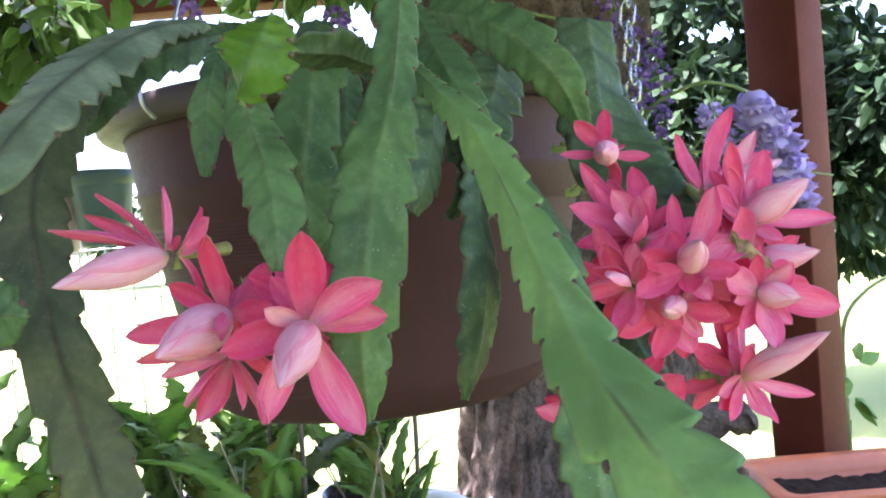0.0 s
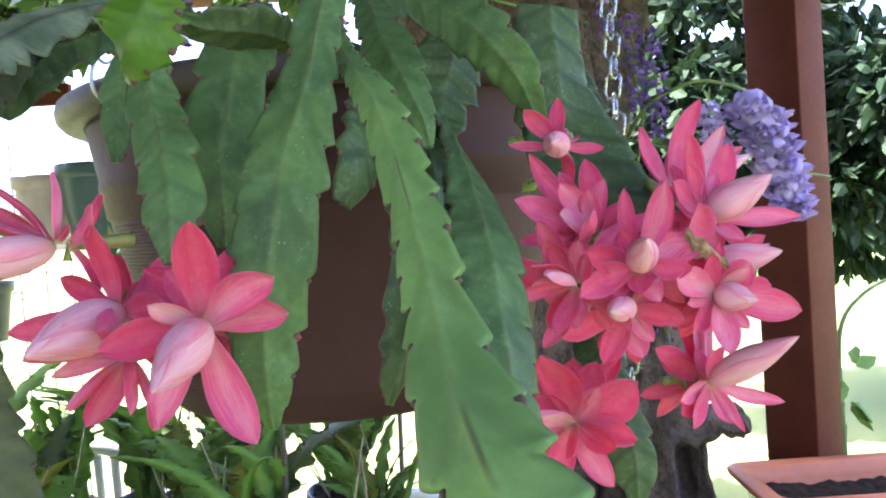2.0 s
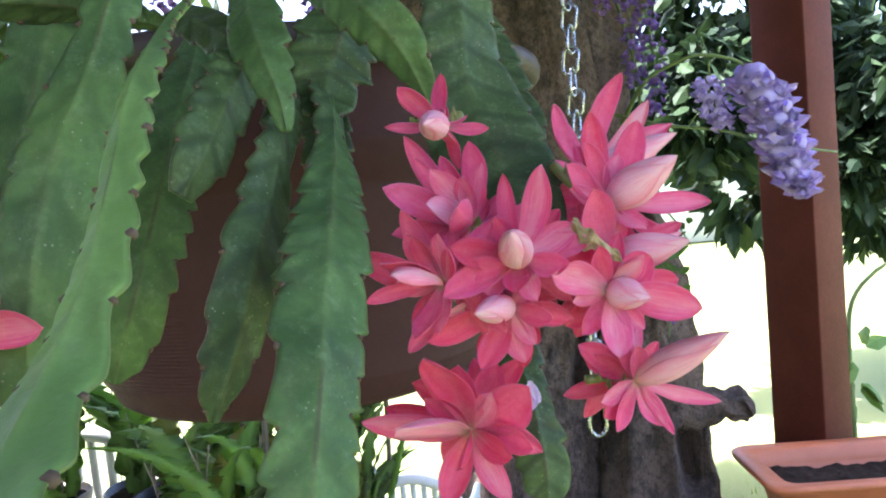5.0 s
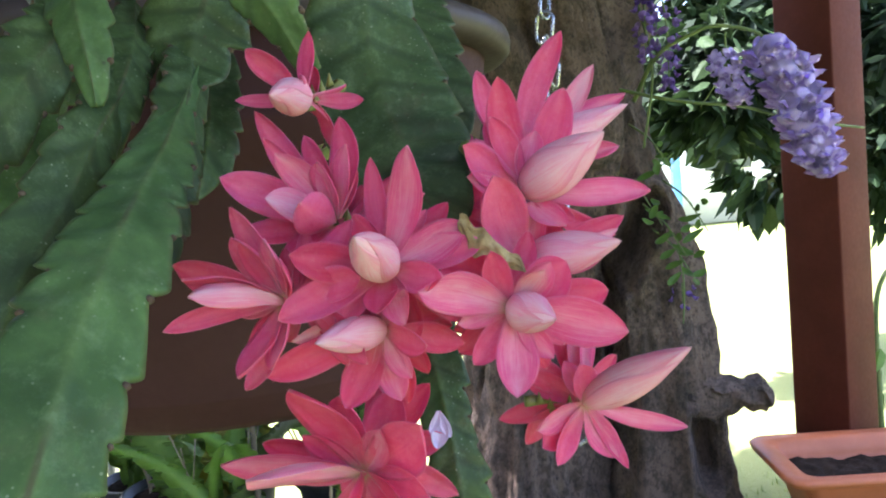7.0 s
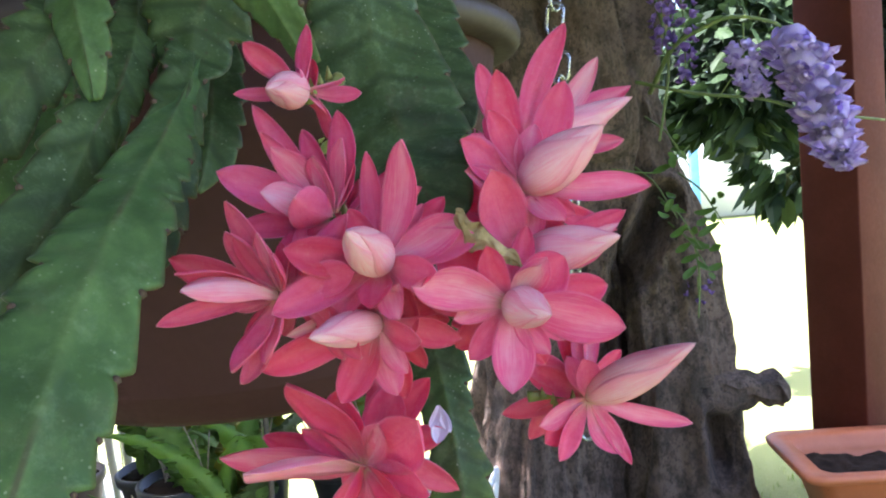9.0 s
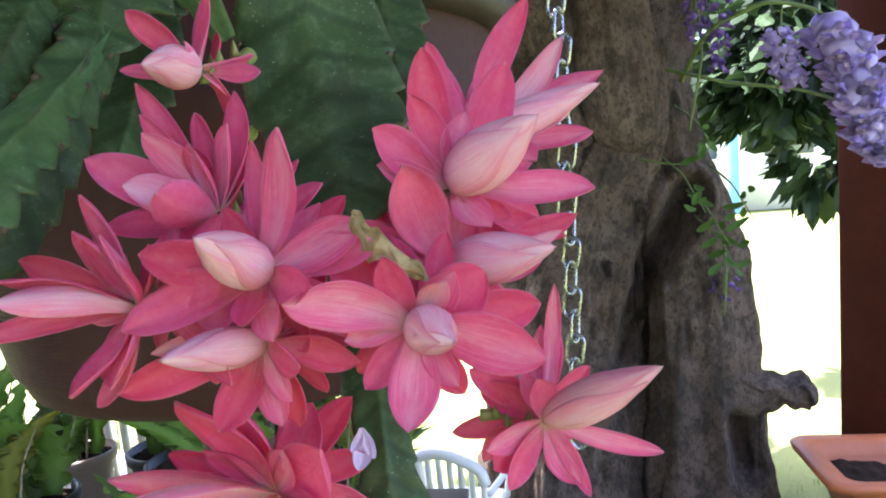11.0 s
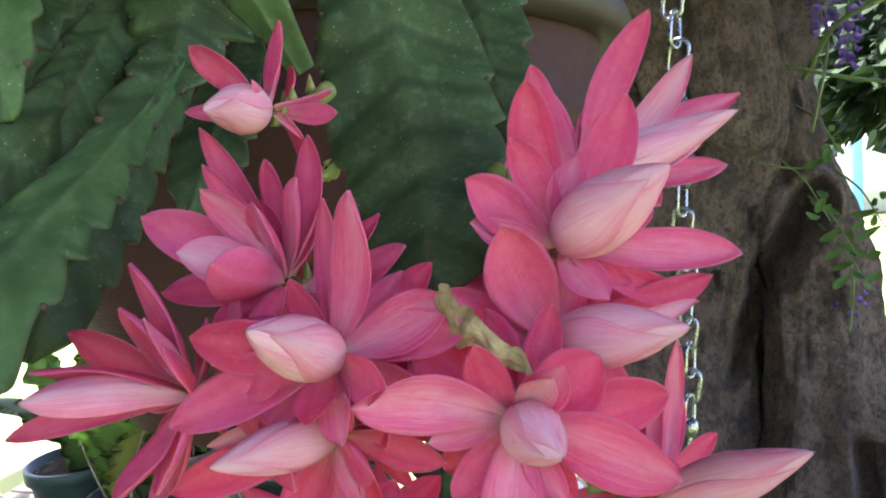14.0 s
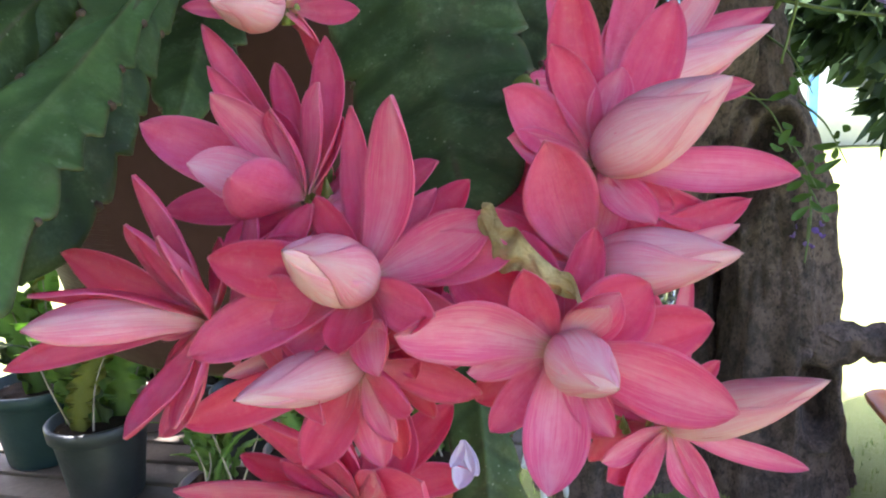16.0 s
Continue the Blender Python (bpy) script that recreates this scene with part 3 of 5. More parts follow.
# second long strap
cladode([(0.0960, 0.6500, 1.4250, 0.0100), (0.1020, 0.6000, 1.3950, 0.0120), (0.1065, 0.5700, 1.3770, 0.0220), (0.1094, 0.5467, 1.3626, 0.0300), (0.1128, 0.5056, 1.3383, 0.0380), (0.1147, 0.4787, 1.3191, 0.0430), (0.1147, 0.4620, 1.3030, 0.0420), (0.1155, 0.4472, 1.2886, 0.0390), (0.1152, 0.4320, 1.2700, 0.0370), (0.1140, 0.4200, 1.2500, 0.0360), (0.1135, 0.4120, 1.2320, 0.0280), (0.1132, 0.4080, 1.2220, 0.0060)],
        (0.36, -0.93, 0.10), leaf_green, scallop=0.26)
# dark strap deeper in, with tufted notches
cladode([(-0.0126, 0.7468, 1.4970, 0.0230), (-0.0109, 0.7035, 1.4579, 0.0317), (-0.0103, 0.6599, 1.4141, 0.0386), (-0.0092, 0.6266, 1.3745, 0.0448), (-0.0121, 0.6033, 1.3373, 0.0454), (-0.0203, 0.5898, 1.3000, 0.0414), (-0.0313, 0.5866, 1.2679, 0.0331), (-0.0340, 0.5860, 1.2560, 0.0060)],
        (0.30, -0.95, 0.10), leaf_green)
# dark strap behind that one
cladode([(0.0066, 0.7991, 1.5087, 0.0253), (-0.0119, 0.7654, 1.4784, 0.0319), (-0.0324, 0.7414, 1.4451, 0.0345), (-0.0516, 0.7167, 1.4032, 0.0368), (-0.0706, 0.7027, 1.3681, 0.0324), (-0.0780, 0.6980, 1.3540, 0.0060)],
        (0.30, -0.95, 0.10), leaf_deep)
# narrow strap seen edge-on
cladode([(0.0760, 0.6600, 1.4400, 0.0100), (0.0772, 0.6227, 1.4197, 0.0130), (0.0798, 0.5613, 1.3808, 0.0270), (0.0790, 0.5277, 1.3473, 0.0340), (0.0780, 0.4980, 1.3230, 0.0330), (0.0725, 0.4837, 1.2932, 0.0300), (0.0670, 0.4764, 1.2751, 0.0240), (0.0622, 0.4743, 1.2600, 0.0050)],
        (0.80, -0.58, 0.10), leaf_deep, scallop=0.2)
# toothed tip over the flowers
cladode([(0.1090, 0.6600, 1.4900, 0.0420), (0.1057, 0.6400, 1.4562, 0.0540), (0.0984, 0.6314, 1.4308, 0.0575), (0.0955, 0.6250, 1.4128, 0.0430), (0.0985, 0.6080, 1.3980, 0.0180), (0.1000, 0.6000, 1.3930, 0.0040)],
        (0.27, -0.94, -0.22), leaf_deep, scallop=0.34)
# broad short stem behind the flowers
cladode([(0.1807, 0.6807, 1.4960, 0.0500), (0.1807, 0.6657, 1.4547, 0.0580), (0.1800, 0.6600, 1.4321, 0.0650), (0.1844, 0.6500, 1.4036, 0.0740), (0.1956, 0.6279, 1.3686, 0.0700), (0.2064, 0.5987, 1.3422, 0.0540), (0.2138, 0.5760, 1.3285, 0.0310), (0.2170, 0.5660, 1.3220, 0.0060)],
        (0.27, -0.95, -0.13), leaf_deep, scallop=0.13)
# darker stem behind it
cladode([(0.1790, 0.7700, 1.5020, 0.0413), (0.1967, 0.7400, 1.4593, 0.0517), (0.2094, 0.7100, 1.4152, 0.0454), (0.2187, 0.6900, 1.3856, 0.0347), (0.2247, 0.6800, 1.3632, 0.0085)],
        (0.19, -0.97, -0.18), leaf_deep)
# hanging stem with pale mottling
cladode([(-0.0135, 0.6000, 1.4879, 0.0224), (-0.0032, 0.5200, 1.4498, 0.0375), (-0.0061, 0.5000, 1.4187, 0.0388), (-0.0105, 0.4850, 1.3822, 0.0388), (-0.0092, 0.4800, 1.3547, 0.0284), (-0.0092, 0.4800, 1.3389, 0.0085)],
        (0.18, -0.98, -0.09), leaf_green)
# short front stem
cladode([(-0.0331, 0.4700, 1.4352, 0.0110), (-0.0287, 0.4550, 1.4184, 0.0198), (-0.0245, 0.4450, 1.3984, 0.0244), (-0.0153, 0.4300, 1.3761, 0.0275), (-0.0114, 0.4200, 1.3536, 0.0250), (-0.0115, 0.4150, 1.3348, 0.0059)],
        (0.22, -0.97, -0.08), leaf_green)
# small stem against the pot
cladode([(-0.0625, 0.5500, 1.4651, 0.0134), (-0.0564, 0.5000, 1.4348, 0.0155), (-0.0586, 0.4900, 1.4099, 0.0198), (-0.0595, 0.4850, 1.3828, 0.0058)],
        (0.29, -0.94, -0.15), leaf_green)
# bright new growth
cladode([(-0.0176, 0.4042, 1.4041, 0.0052), (-0.0145, 0.3973, 1.4068, 0.0166), (-0.0107, 0.3915, 1.4112, 0.0288), (-0.0076, 0.3898, 1.4171, 0.0341), (-0.0055, 0.3940, 1.4248, 0.0315), (-0.0037, 0.4003, 1.4317, 0.0225), (-0.0028, 0.4085, 1.4374, 0.0079)],
        (-0.05, -0.95, 0.28), leaf_new, scallop=0.30, label="bright yellow-green new stem tip")
# stem turning up behind the new growth
cladode([(0.0276, 0.5600, 1.4465, 0.0097), (0.0206, 0.5300, 1.4447, 0.0181), (0.0150, 0.4900, 1.4400, 0.0257), (0.0069, 0.4650, 1.4362, 0.0252), (-0.0019, 0.4450, 1.4329, 0.0177), (-0.0091, 0.4350, 1.4353, 0.0034)],
        (0.10, -0.80, -0.50), leaf_deep)
# speckled stem arching over the rim
cladode([(-0.1000, 0.6427, 1.5058, 0.0156), (-0.1090, 0.5921, 1.4906, 0.0300), (-0.1174, 0.5514, 1.4731, 0.0387), (-0.1209, 0.5105, 1.4518, 0.0410), (-0.1206, 0.4697, 1.4298, 0.0394), (-0.1202, 0.4390, 1.4106, 0.0372), (-0.1234, 0.4183, 1.3922, 0.0338), (-0.1257, 0.4078, 1.3801, 0.0218), (-0.1292, 0.4076, 1.3744, 0.0044)],
        (0.10, -0.97, 0.15), leaf_old, scallop=0.30)
# old dark stem hanging low
cladode([(-0.1536, 0.6000, 1.4737, 0.0187), (-0.1496, 0.5400, 1.4374, 0.0296), (-0.1550, 0.5100, 1.4023, 0.0368), (-0.1529, 0.4900, 1.3653, 0.0365), (-0.1417, 0.4750, 1.3192, 0.0366), (-0.1270, 0.4650, 1.2748, 0.0372), (-0.1152, 0.4600, 1.2309, 0.0368), (-0.1090, 0.4600, 1.1971, 0.0164)],
        (0.48, -0.88, 0.07), leaf_brown)
# dark arching stem
cladode([(-0.0782, 0.6830, 1.5088, 0.0210), (-0.0985, 0.6524, 1.4981, 0.0298), (-0.1185, 0.6218, 1.4849, 0.0357), (-0.1371, 0.6012, 1.4703, 0.0378), (-0.1467, 0.5805, 1.4519, 0.0363), (-0.1548, 0.5697, 1.4336, 0.0270), (-0.1609, 0.5693, 1.4224, 0.0068)],
        (0.10, -0.97, 0.15), leaf_deep, scallop=0.26)
# rounded pale tip
cladode([(-0.1672, 0.4200, 1.3331, 0.0192), (-0.1329, 0.4000, 1.3290, 0.0314), (-0.1114, 0.3900, 1.3274, 0.0260), (-0.1007, 0.3850, 1.3271, 0.0064)],
        (0.52, -0.85, 0.06), leaf_green)
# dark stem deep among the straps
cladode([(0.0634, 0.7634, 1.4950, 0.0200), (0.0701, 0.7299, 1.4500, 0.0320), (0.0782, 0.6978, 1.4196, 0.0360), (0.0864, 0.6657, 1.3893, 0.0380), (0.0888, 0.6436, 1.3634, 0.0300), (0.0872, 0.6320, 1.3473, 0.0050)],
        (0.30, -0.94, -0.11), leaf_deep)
# stem along the rim
cladode([(0.0618, 0.6600, 1.5061, 0.0209), (0.0995, 0.6200, 1.4838, 0.0369), (0.1262, 0.6000, 1.4576, 0.0411), (0.1465, 0.6000, 1.4298, 0.0299), (0.1592, 0.6100, 1.4000, 0.0115)],
        (-0.13, -0.97, -0.21), leaf_green)
# low stem below the flowers
cladode([(0.1915, 0.6900, 1.2643, 0.0366), (0.1999, 0.6600, 1.2376, 0.0373), (0.2060, 0.6400, 1.2121, 0.0282), (0.2097, 0.6300, 1.1823, 0.0379), (0.2106, 0.6250, 1.1574, 0.0260), (0.2098, 0.6250, 1.1423, 0.0058)],
        (0.08, -0.92, 0.39), leaf_deep)
# strap at the back of the pot
cladode([(-0.0046, 0.6600, 1.4823, 0.0278), (0.0538, 0.6000, 1.4407, 0.0315), (0.0556, 0.5600, 1.4082, 0.0350), (0.0502, 0.5300, 1.3766, 0.0341), (0.0412, 0.5200, 1.3563, 0.0124)],
        (0.51, -0.84, -0.19), leaf_deep)
# short stem over the rim
cladode([(0.0483, 0.6600, 1.5114, 0.0194), (0.0610, 0.6000, 1.4677, 0.0309), (0.0718, 0.5700, 1.4368, 0.0353), (0.0846, 0.5500, 1.4042, 0.0184), (0.0883, 0.5450, 1.3851, 0.0061)],
        (0.13, -0.97, -0.21), leaf_green)
# strap beside the flowers
cladode([(0.0742, 0.6800, 1.4538, 0.0172), (0.0967, 0.6200, 1.4108, 0.0265), (0.1059, 0.5750, 1.3739, 0.0314), (0.1059, 0.5500, 1.3458, 0.0318), (0.1072, 0.5300, 1.3252, 0.0233), (0.1036, 0.5250, 1.3136, 0.0053)],
        (0.66, -0.75, -0.01), leaf_deep)
# upper strap beside the flowers
cladode([(0.0542, 0.6600, 1.4573, 0.0165), (0.0754, 0.6050, 1.4180, 0.0257), (0.0788, 0.5750, 1.3893, 0.0255), (0.0740, 0.5550, 1.3642, 0.0200), (0.0622, 0.5500, 1.3513, 0.0060)],
        (0.66, -0.74, -0.15), leaf_deep)
# small flower at the top
flower((0.1646, 0.5704, 1.3835), (-0.55, -0.80, 0.10), (0.1745, 0.5969, 1.3911), [
    (0.1440, 0.5622, 1.4044, 0.0106, "o"), (0.1670, 0.5800, 1.4126, 0.0092, "o"),
    (0.1781, 0.5916, 1.3898, 0.0087, "o"), (0.1699, 0.5836, 1.3746, 0.0086, "o"),
    (0.1348, 0.5703, 1.3855, 0.0050, "o"), (0.1677, 0.5573, 1.3905, 0.0053, "m"),
    (0.1564, 0.5470, 1.3829, 0.0157, "b")])
# flower under it
flower((0.1770, 0.5503, 1.3307), (-0.45, -0.75, 0.45), (0.1775, 0.5767, 1.3320), [
    (0.1582, 0.5392, 1.3599, 0.0120, "m"), (0.1739, 0.5391, 1.3550, 0.0118, "m"),
    (0.1338, 0.5440, 1.3531, 0.0140, "o"), (0.1559, 0.5286, 1.3432, 0.0135, "i"),
    (0.1704, 0.5221, 1.3400, 0.0153, "o"), (0.1786, 0.5694, 1.3742, 0.0132, "o"),
    (0.1454, 0.5623, 1.3791, 0.0107, "o"), (0.1501, 0.5542, 1.3673, 0.0082, "o"),
    (0.1844, 0.5627, 1.3519, 0.0082, "o"), (0.1632, 0.5685, 1.3678, 0.0093, "o"),
    (0.1359, 0.5467, 1.3294, 0.0107, "o")])
# large flower facing the lawn
flower((0.1974, 0.5336, 1.3124), (-0.35, -0.90, 0.15), (0.1924, 0.5653, 1.3088), [
    (0.2109, 0.5207, 1.3568, 0.0130, "m"), (0.1941, 0.5428, 1.3548, 0.0087, "o"),
    (0.2281, 0.5417, 1.3263, 0.0137, "m"), (0.1654, 0.5169, 1.3223, 0.0133, "o"),
    (0.1607, 0.5114, 1.3001, 0.0135, "o"), (0.1941, 0.5209, 1.2980, 0.0129, "o"),
    (0.2127, 0.5504, 1.3329, 0.0079, "o"), (0.2136, 0.5721, 1.2939, 0.0143, "o"),
    (0.2006, 0.5638, 1.2896, 0.0108, "o"), (0.1931, 0.4983, 1.3277, 0.0168, "b")])
# flower with a long pale petal
flower((0.1615, 0.5226, 1.3052), (-0.60, -0.78, 0.05), (0.1611, 0.5530, 1.2961), [
    (0.1408, 0.4861, 1.3143, 0.0107, "i"), (0.1351, 0.4953, 1.3188, 0.0099, "o"),
    (0.1437, 0.5249, 1.3412, 0.0119, "o"), (0.1457, 0.5162, 1.3305, 0.0129, "o"),
    (0.1652, 0.5064, 1.3221, 0.0086, "o"), (0.1274, 0.4936, 1.3022, 0.0069, "o"),
    (0.1469, 0.5037, 1.2825, 0.0115, "o"), (0.1189, 0.5264, 1.3217, 0.0134, "o"),
    (0.1418, 0.5243, 1.2728, 0.0099, "o"), (0.1594, 0.5341, 1.3237, 0.0089, "o")])
# flower low in the bunch
flower((0.1924, 0.5405, 1.2890), (-0.30, -0.90, -0.20), (0.1875, 0.5737, 1.2798), [
    (0.1600, 0.5270, 1.2893, 0.0068, "i"), (0.1505, 0.5211, 1.2782, 0.0122, "o"),
    (0.2235, 0.5444, 1.2797, 0.0116, "o"), (0.2180, 0.5600, 1.2844, 0.0122, "o"),
    (0.1975, 0.5373, 1.2610, 0.0131, "m"), (0.1754, 0.5370, 1.2594, 0.0128, "o"),
    (0.1644, 0.5478, 1.2976, 0.0105, "o"), (0.1976, 0.5535, 1.2550, 0.0112, "o"),
    (0.1743, 0.5063, 1.2920, 0.0140, "b")])
# lowest flower
flower((0.1667, 0.6000, 1.2094), (-0.35, -0.90, -0.15), (0.1812, 0.6450, 1.2013), [
    (0.1294, 0.5450, 1.2301, 0.0230, "i"), (0.1071, 0.5750, 1.2267, 0.0163, "m"),
    (0.1450, 0.5650, 1.2612, 0.0218, "o"), (0.1631, 0.5800, 1.2530, 0.0183, "o"),
    (0.2004, 0.5650, 1.2418, 0.0243, "o"), (0.1170, 0.6050, 1.2251, 0.0150, "o"),
    (0.2009, 0.5750, 1.2042, 0.0156, "o"), (0.1605, 0.5650, 1.1999, 0.0155, "o"),
    (0.1848, 0.6050, 1.2468, 0.0190, "o")])
# tall flower with a plump bud
flower((0.2529, 0.5841, 1.3348), (0.20, -0.85, 0.40), (0.2277, 0.6167, 1.3596), [
    (0.2454, 0.5824, 1.3857, 0.0139, "o"), (0.2749, 0.5988, 1.3801, 0.0155, "o"),
    (0.2286, 0.5666, 1.3572, 0.0148, "o"), (0.3042, 0.5714, 1.3315, 0.0122, "m"),
    (0.2743, 0.5869, 1.3210, 0.0079, "o"), (0.2391, 0.6021, 1.3693, 0.0117, "o"),
    (0.2945, 0.6086, 1.3113, 0.0096, "o"), (0.2405, 0.6057, 1.3585, 0.0099, "o"),
    (0.2861, 0.5644, 1.3573, 0.0221, "b")])
# upright flower behind it
flower((0.2546, 0.6562, 1.3526), (0.35, -0.70, 0.60), (0.2246, 0.6736, 1.3633), [
    (0.2833, 0.6706, 1.4185, 0.0139, "o"), (0.2361, 0.6594, 1.4004, 0.0136, "o"),
    (0.2989, 0.6670, 1.3985, 0.0118, "i"), (0.3178, 0.6836, 1.3831, 0.0142, "m"),
    (0.3119, 0.6813, 1.3546, 0.0119, "m"), (0.2493, 0.6693, 1.3753, 0.0106, "o"),
    (0.3020, 0.6608, 1.3669, 0.0157, "i"), (0.3144, 0.6610, 1.3755, 0.0186, "b")])
# half-open flower with an upright red petal
flower((0.2495, 0.5794, 1.3056), (0.10, -0.90, 0.35), (0.2226, 0.6151, 1.3243), [
    (0.2400, 0.5572, 1.3438, 0.0183, "o"), (0.2201, 0.5643, 1.3245, 0.0111, "o"),
    (0.2214, 0.5837, 1.3266, 0.0124, "o"), (0.2926, 0.5886, 1.3157, 0.0064, "i"),
    (0.2849, 0.5813, 1.3058, 0.0104, "m"), (0.2994, 0.6098, 1.3201, 0.0107, "o"),
    (0.2618, 0.5913, 1.2834, 0.0131, "o"), (0.2898, 0.5645, 1.3125, 0.0195, "b")])
# wide flower in front
flower((0.2430, 0.5470, 1.2917), (0.10, -0.98, -0.05), (0.2223, 0.5893, 1.2944), [
    (0.2107, 0.5118, 1.3060, 0.0147, "m"), (0.2177, 0.5421, 1.3182, 0.0178, "o"),
    (0.2659, 0.5530, 1.3074, 0.0176, "o"), (0.2851, 0.5352, 1.2811, 0.0167, "m"),
    (0.2835, 0.5692, 1.2924, 0.0160, "o"), (0.2416, 0.5271, 1.2616, 0.0146, "m"),
    (0.2558, 0.5312, 1.3074, 0.0083, "i"), (0.2202, 0.5514, 1.2749, 0.0111, "o"),
    (0.2555, 0.5626, 1.2626, 0.0112, "o"), (0.2259, 0.5600, 1.3055, 0.0137, "o"),
    (0.2578, 0.5260, 1.2898, 0.0163, "b")])
# spider-like flower near the chain
flower((0.2811, 0.6776, 1.2111), (0.35, -0.85, -0.10), (0.2475, 0.6832, 1.2126), [
    (0.3405, 0.6878, 1.1894, 0.0099, "m"), (0.3017, 0.6684, 1.1744, 0.0079, "o"),
    (0.2545, 0.6616, 1.1919, 0.0201, "o"), (0.2478, 0.6848, 1.2276, 0.0142, "o"),
    (0.2893, 0.6903, 1.2789, 0.0087, "m"), (0.2812, 0.6948, 1.2568, 0.0071, "m"),
    (0.2712, 0.6750, 1.2370, 0.0102, "o"), (0.3361, 0.6487, 1.2458, 0.0221, "b")])
# front flower on the shaded side
flower((-0.0012, 0.4150, 1.3102), (0.10, -0.95, -0.15), (-0.0022, 0.4500, 1.3264), [
    (0.0034, 0.3950, 1.3502, 0.0178, "o"), (0.0334, 0.3900, 1.3285, 0.0163, "m"),
    (0.0326, 0.4120, 1.3129, 0.0145, "m"), (0.0200, 0.4000, 1.2673, 0.0180, "m"),
    (-0.0136, 0.3950, 1.3212, 0.0096, "i"), (-0.0307, 0.3900, 1.3070, 0.0163, "o"),
    (-0.0236, 0.4150, 1.2710, 0.0147, "m"), (-0.0158, 0.4200, 1.3324, 0.0107, "o"),
    (-0.0052, 0.3720, 1.2945, 0.0176, "b")], 1.02)
# middle flower of the shaded bunch
flower((-0.0394, 0.4300, 1.3162), (-0.30, -0.90, -0.10), (-0.0363, 0.4600, 1.3285), [
    (-0.0383, 0.4100, 1.3522, 0.0139, "o"), (-0.0797, 0.4200, 1.3122, 0.0127, "o"),
    (-0.0144, 0.4100, 1.3213, 0.0120, "o"), (-0.0652, 0.4350, 1.3317, 0.0112, "o"),
    (-0.0297, 0.4450, 1.3291, 0.0106, "o"), (-0.0327, 0.3950, 1.3130, 0.0117, "m"),
    (-0.0538, 0.3850, 1.3073, 0.0207, "b")], 1.02)
# drooping flower of the shaded bunch
flower((-0.0416, 0.4400, 1.2972), (-0.20, -0.80, -0.50), (-0.0392, 0.4650, 1.3118), [
    (-0.0542, 0.4100, 1.2830, 0.0161, "m"), (-0.0522, 0.4200, 1.2730, 0.0124, "m"),
    (-0.0295, 0.4100, 1.2795, 0.0151, "m"), (-0.0808, 0.4300, 1.2998, 0.0111, "o"),
    (-0.0724, 0.4350, 1.2910, 0.0086, "m"), (-0.0201, 0.4100, 1.2725, 0.0142, "m")], 1.02)
# outer flower of the shaded bunch
flower((-0.0604, 0.4250, 1.3450), (-0.90, -0.40, 0.00), (-0.0441, 0.4550, 1.3456), [
    (-0.1028, 0.4100, 1.3590, 0.0114, "m"), (-0.0908, 0.4300, 1.3743, 0.0078, "o"),
    (-0.0615, 0.4300, 1.3750, 0.0132, "m"), (-0.0540, 0.4250, 1.3528, 0.0068, "o"),
    (-0.1014, 0.4400, 1.3662, 0.0099, "o"), (-0.0980, 0.4000, 1.3362, 0.0159, "b")], 1.02)
DEAD = [(0.2259, 0.5434, 1.3288), (0.2310, 0.5420, 1.3206), (0.2381, 0.5404, 1.3150), (0.2445, 0.5418, 1.3107), (0.2489, 0.5427, 1.3060)]
FLORETS = [((0.2040, 0.6100, 1.2316), 0.016, 3)]

# young green buds on the edges of the stems
for base, tip, wide in (((0.2178, 0.657, 1.3626), (0.2378, 0.6411, 1.3559), 0.01), ((0.2163, 0.6483, 1.3336), (0.2289, 0.6357, 1.3283), 0.01), ((0.1433, 0.655, 1.3957), (0.1562, 0.6433, 1.3988), 0.008), ((0.1489, 0.6426, 1.362), (0.1596, 0.6358, 1.3674), 0.009)):
    base, tip = Vector(base), Vector(tip)
    bm = bmesh.new()
    smooth_tube(bm, [tuple(base), tuple(base.lerp(tip, 0.45) - Vector((0, 0, 0.0015))), tuple(tip)], wide * 0.34, 14, 10, wide * 0.12)
    for vert in bm.verts:
        f = (vert.co - base).dot(tip - base) / (tip - base).length_squared
        mid = base.lerp(tip, f)
        vert.co = mid + (vert.co - mid) * (0.75 + 0.8 * math.exp(-((f - 0.62) / 0.28) ** 2))
    for k in range(7):
        f = 0.15 + 0.10 * k
        q = base.lerp(tip, f) + Vector((math.sin(k * 2.4), -0.5, math.cos(k * 2.4))).normalized() * wide * 0.34
        bmesh.ops.create_cone(bm, segments=5, radius1=0.0013, radius2=0.0001, depth=0.0045, cap_ends=True,
                              matrix=Matrix.Translation(q) @ (tip - base).to_track_quat("Z", "Y").to_matrix().to_4x4())
    part("young_bud", bm, bud_green, plant, "small scaly yellow-green flower bud")

# dead leaf caught between the flowers
bm = bmesh.new()
rows, _ = spline(DEAD, 40)
prev = None
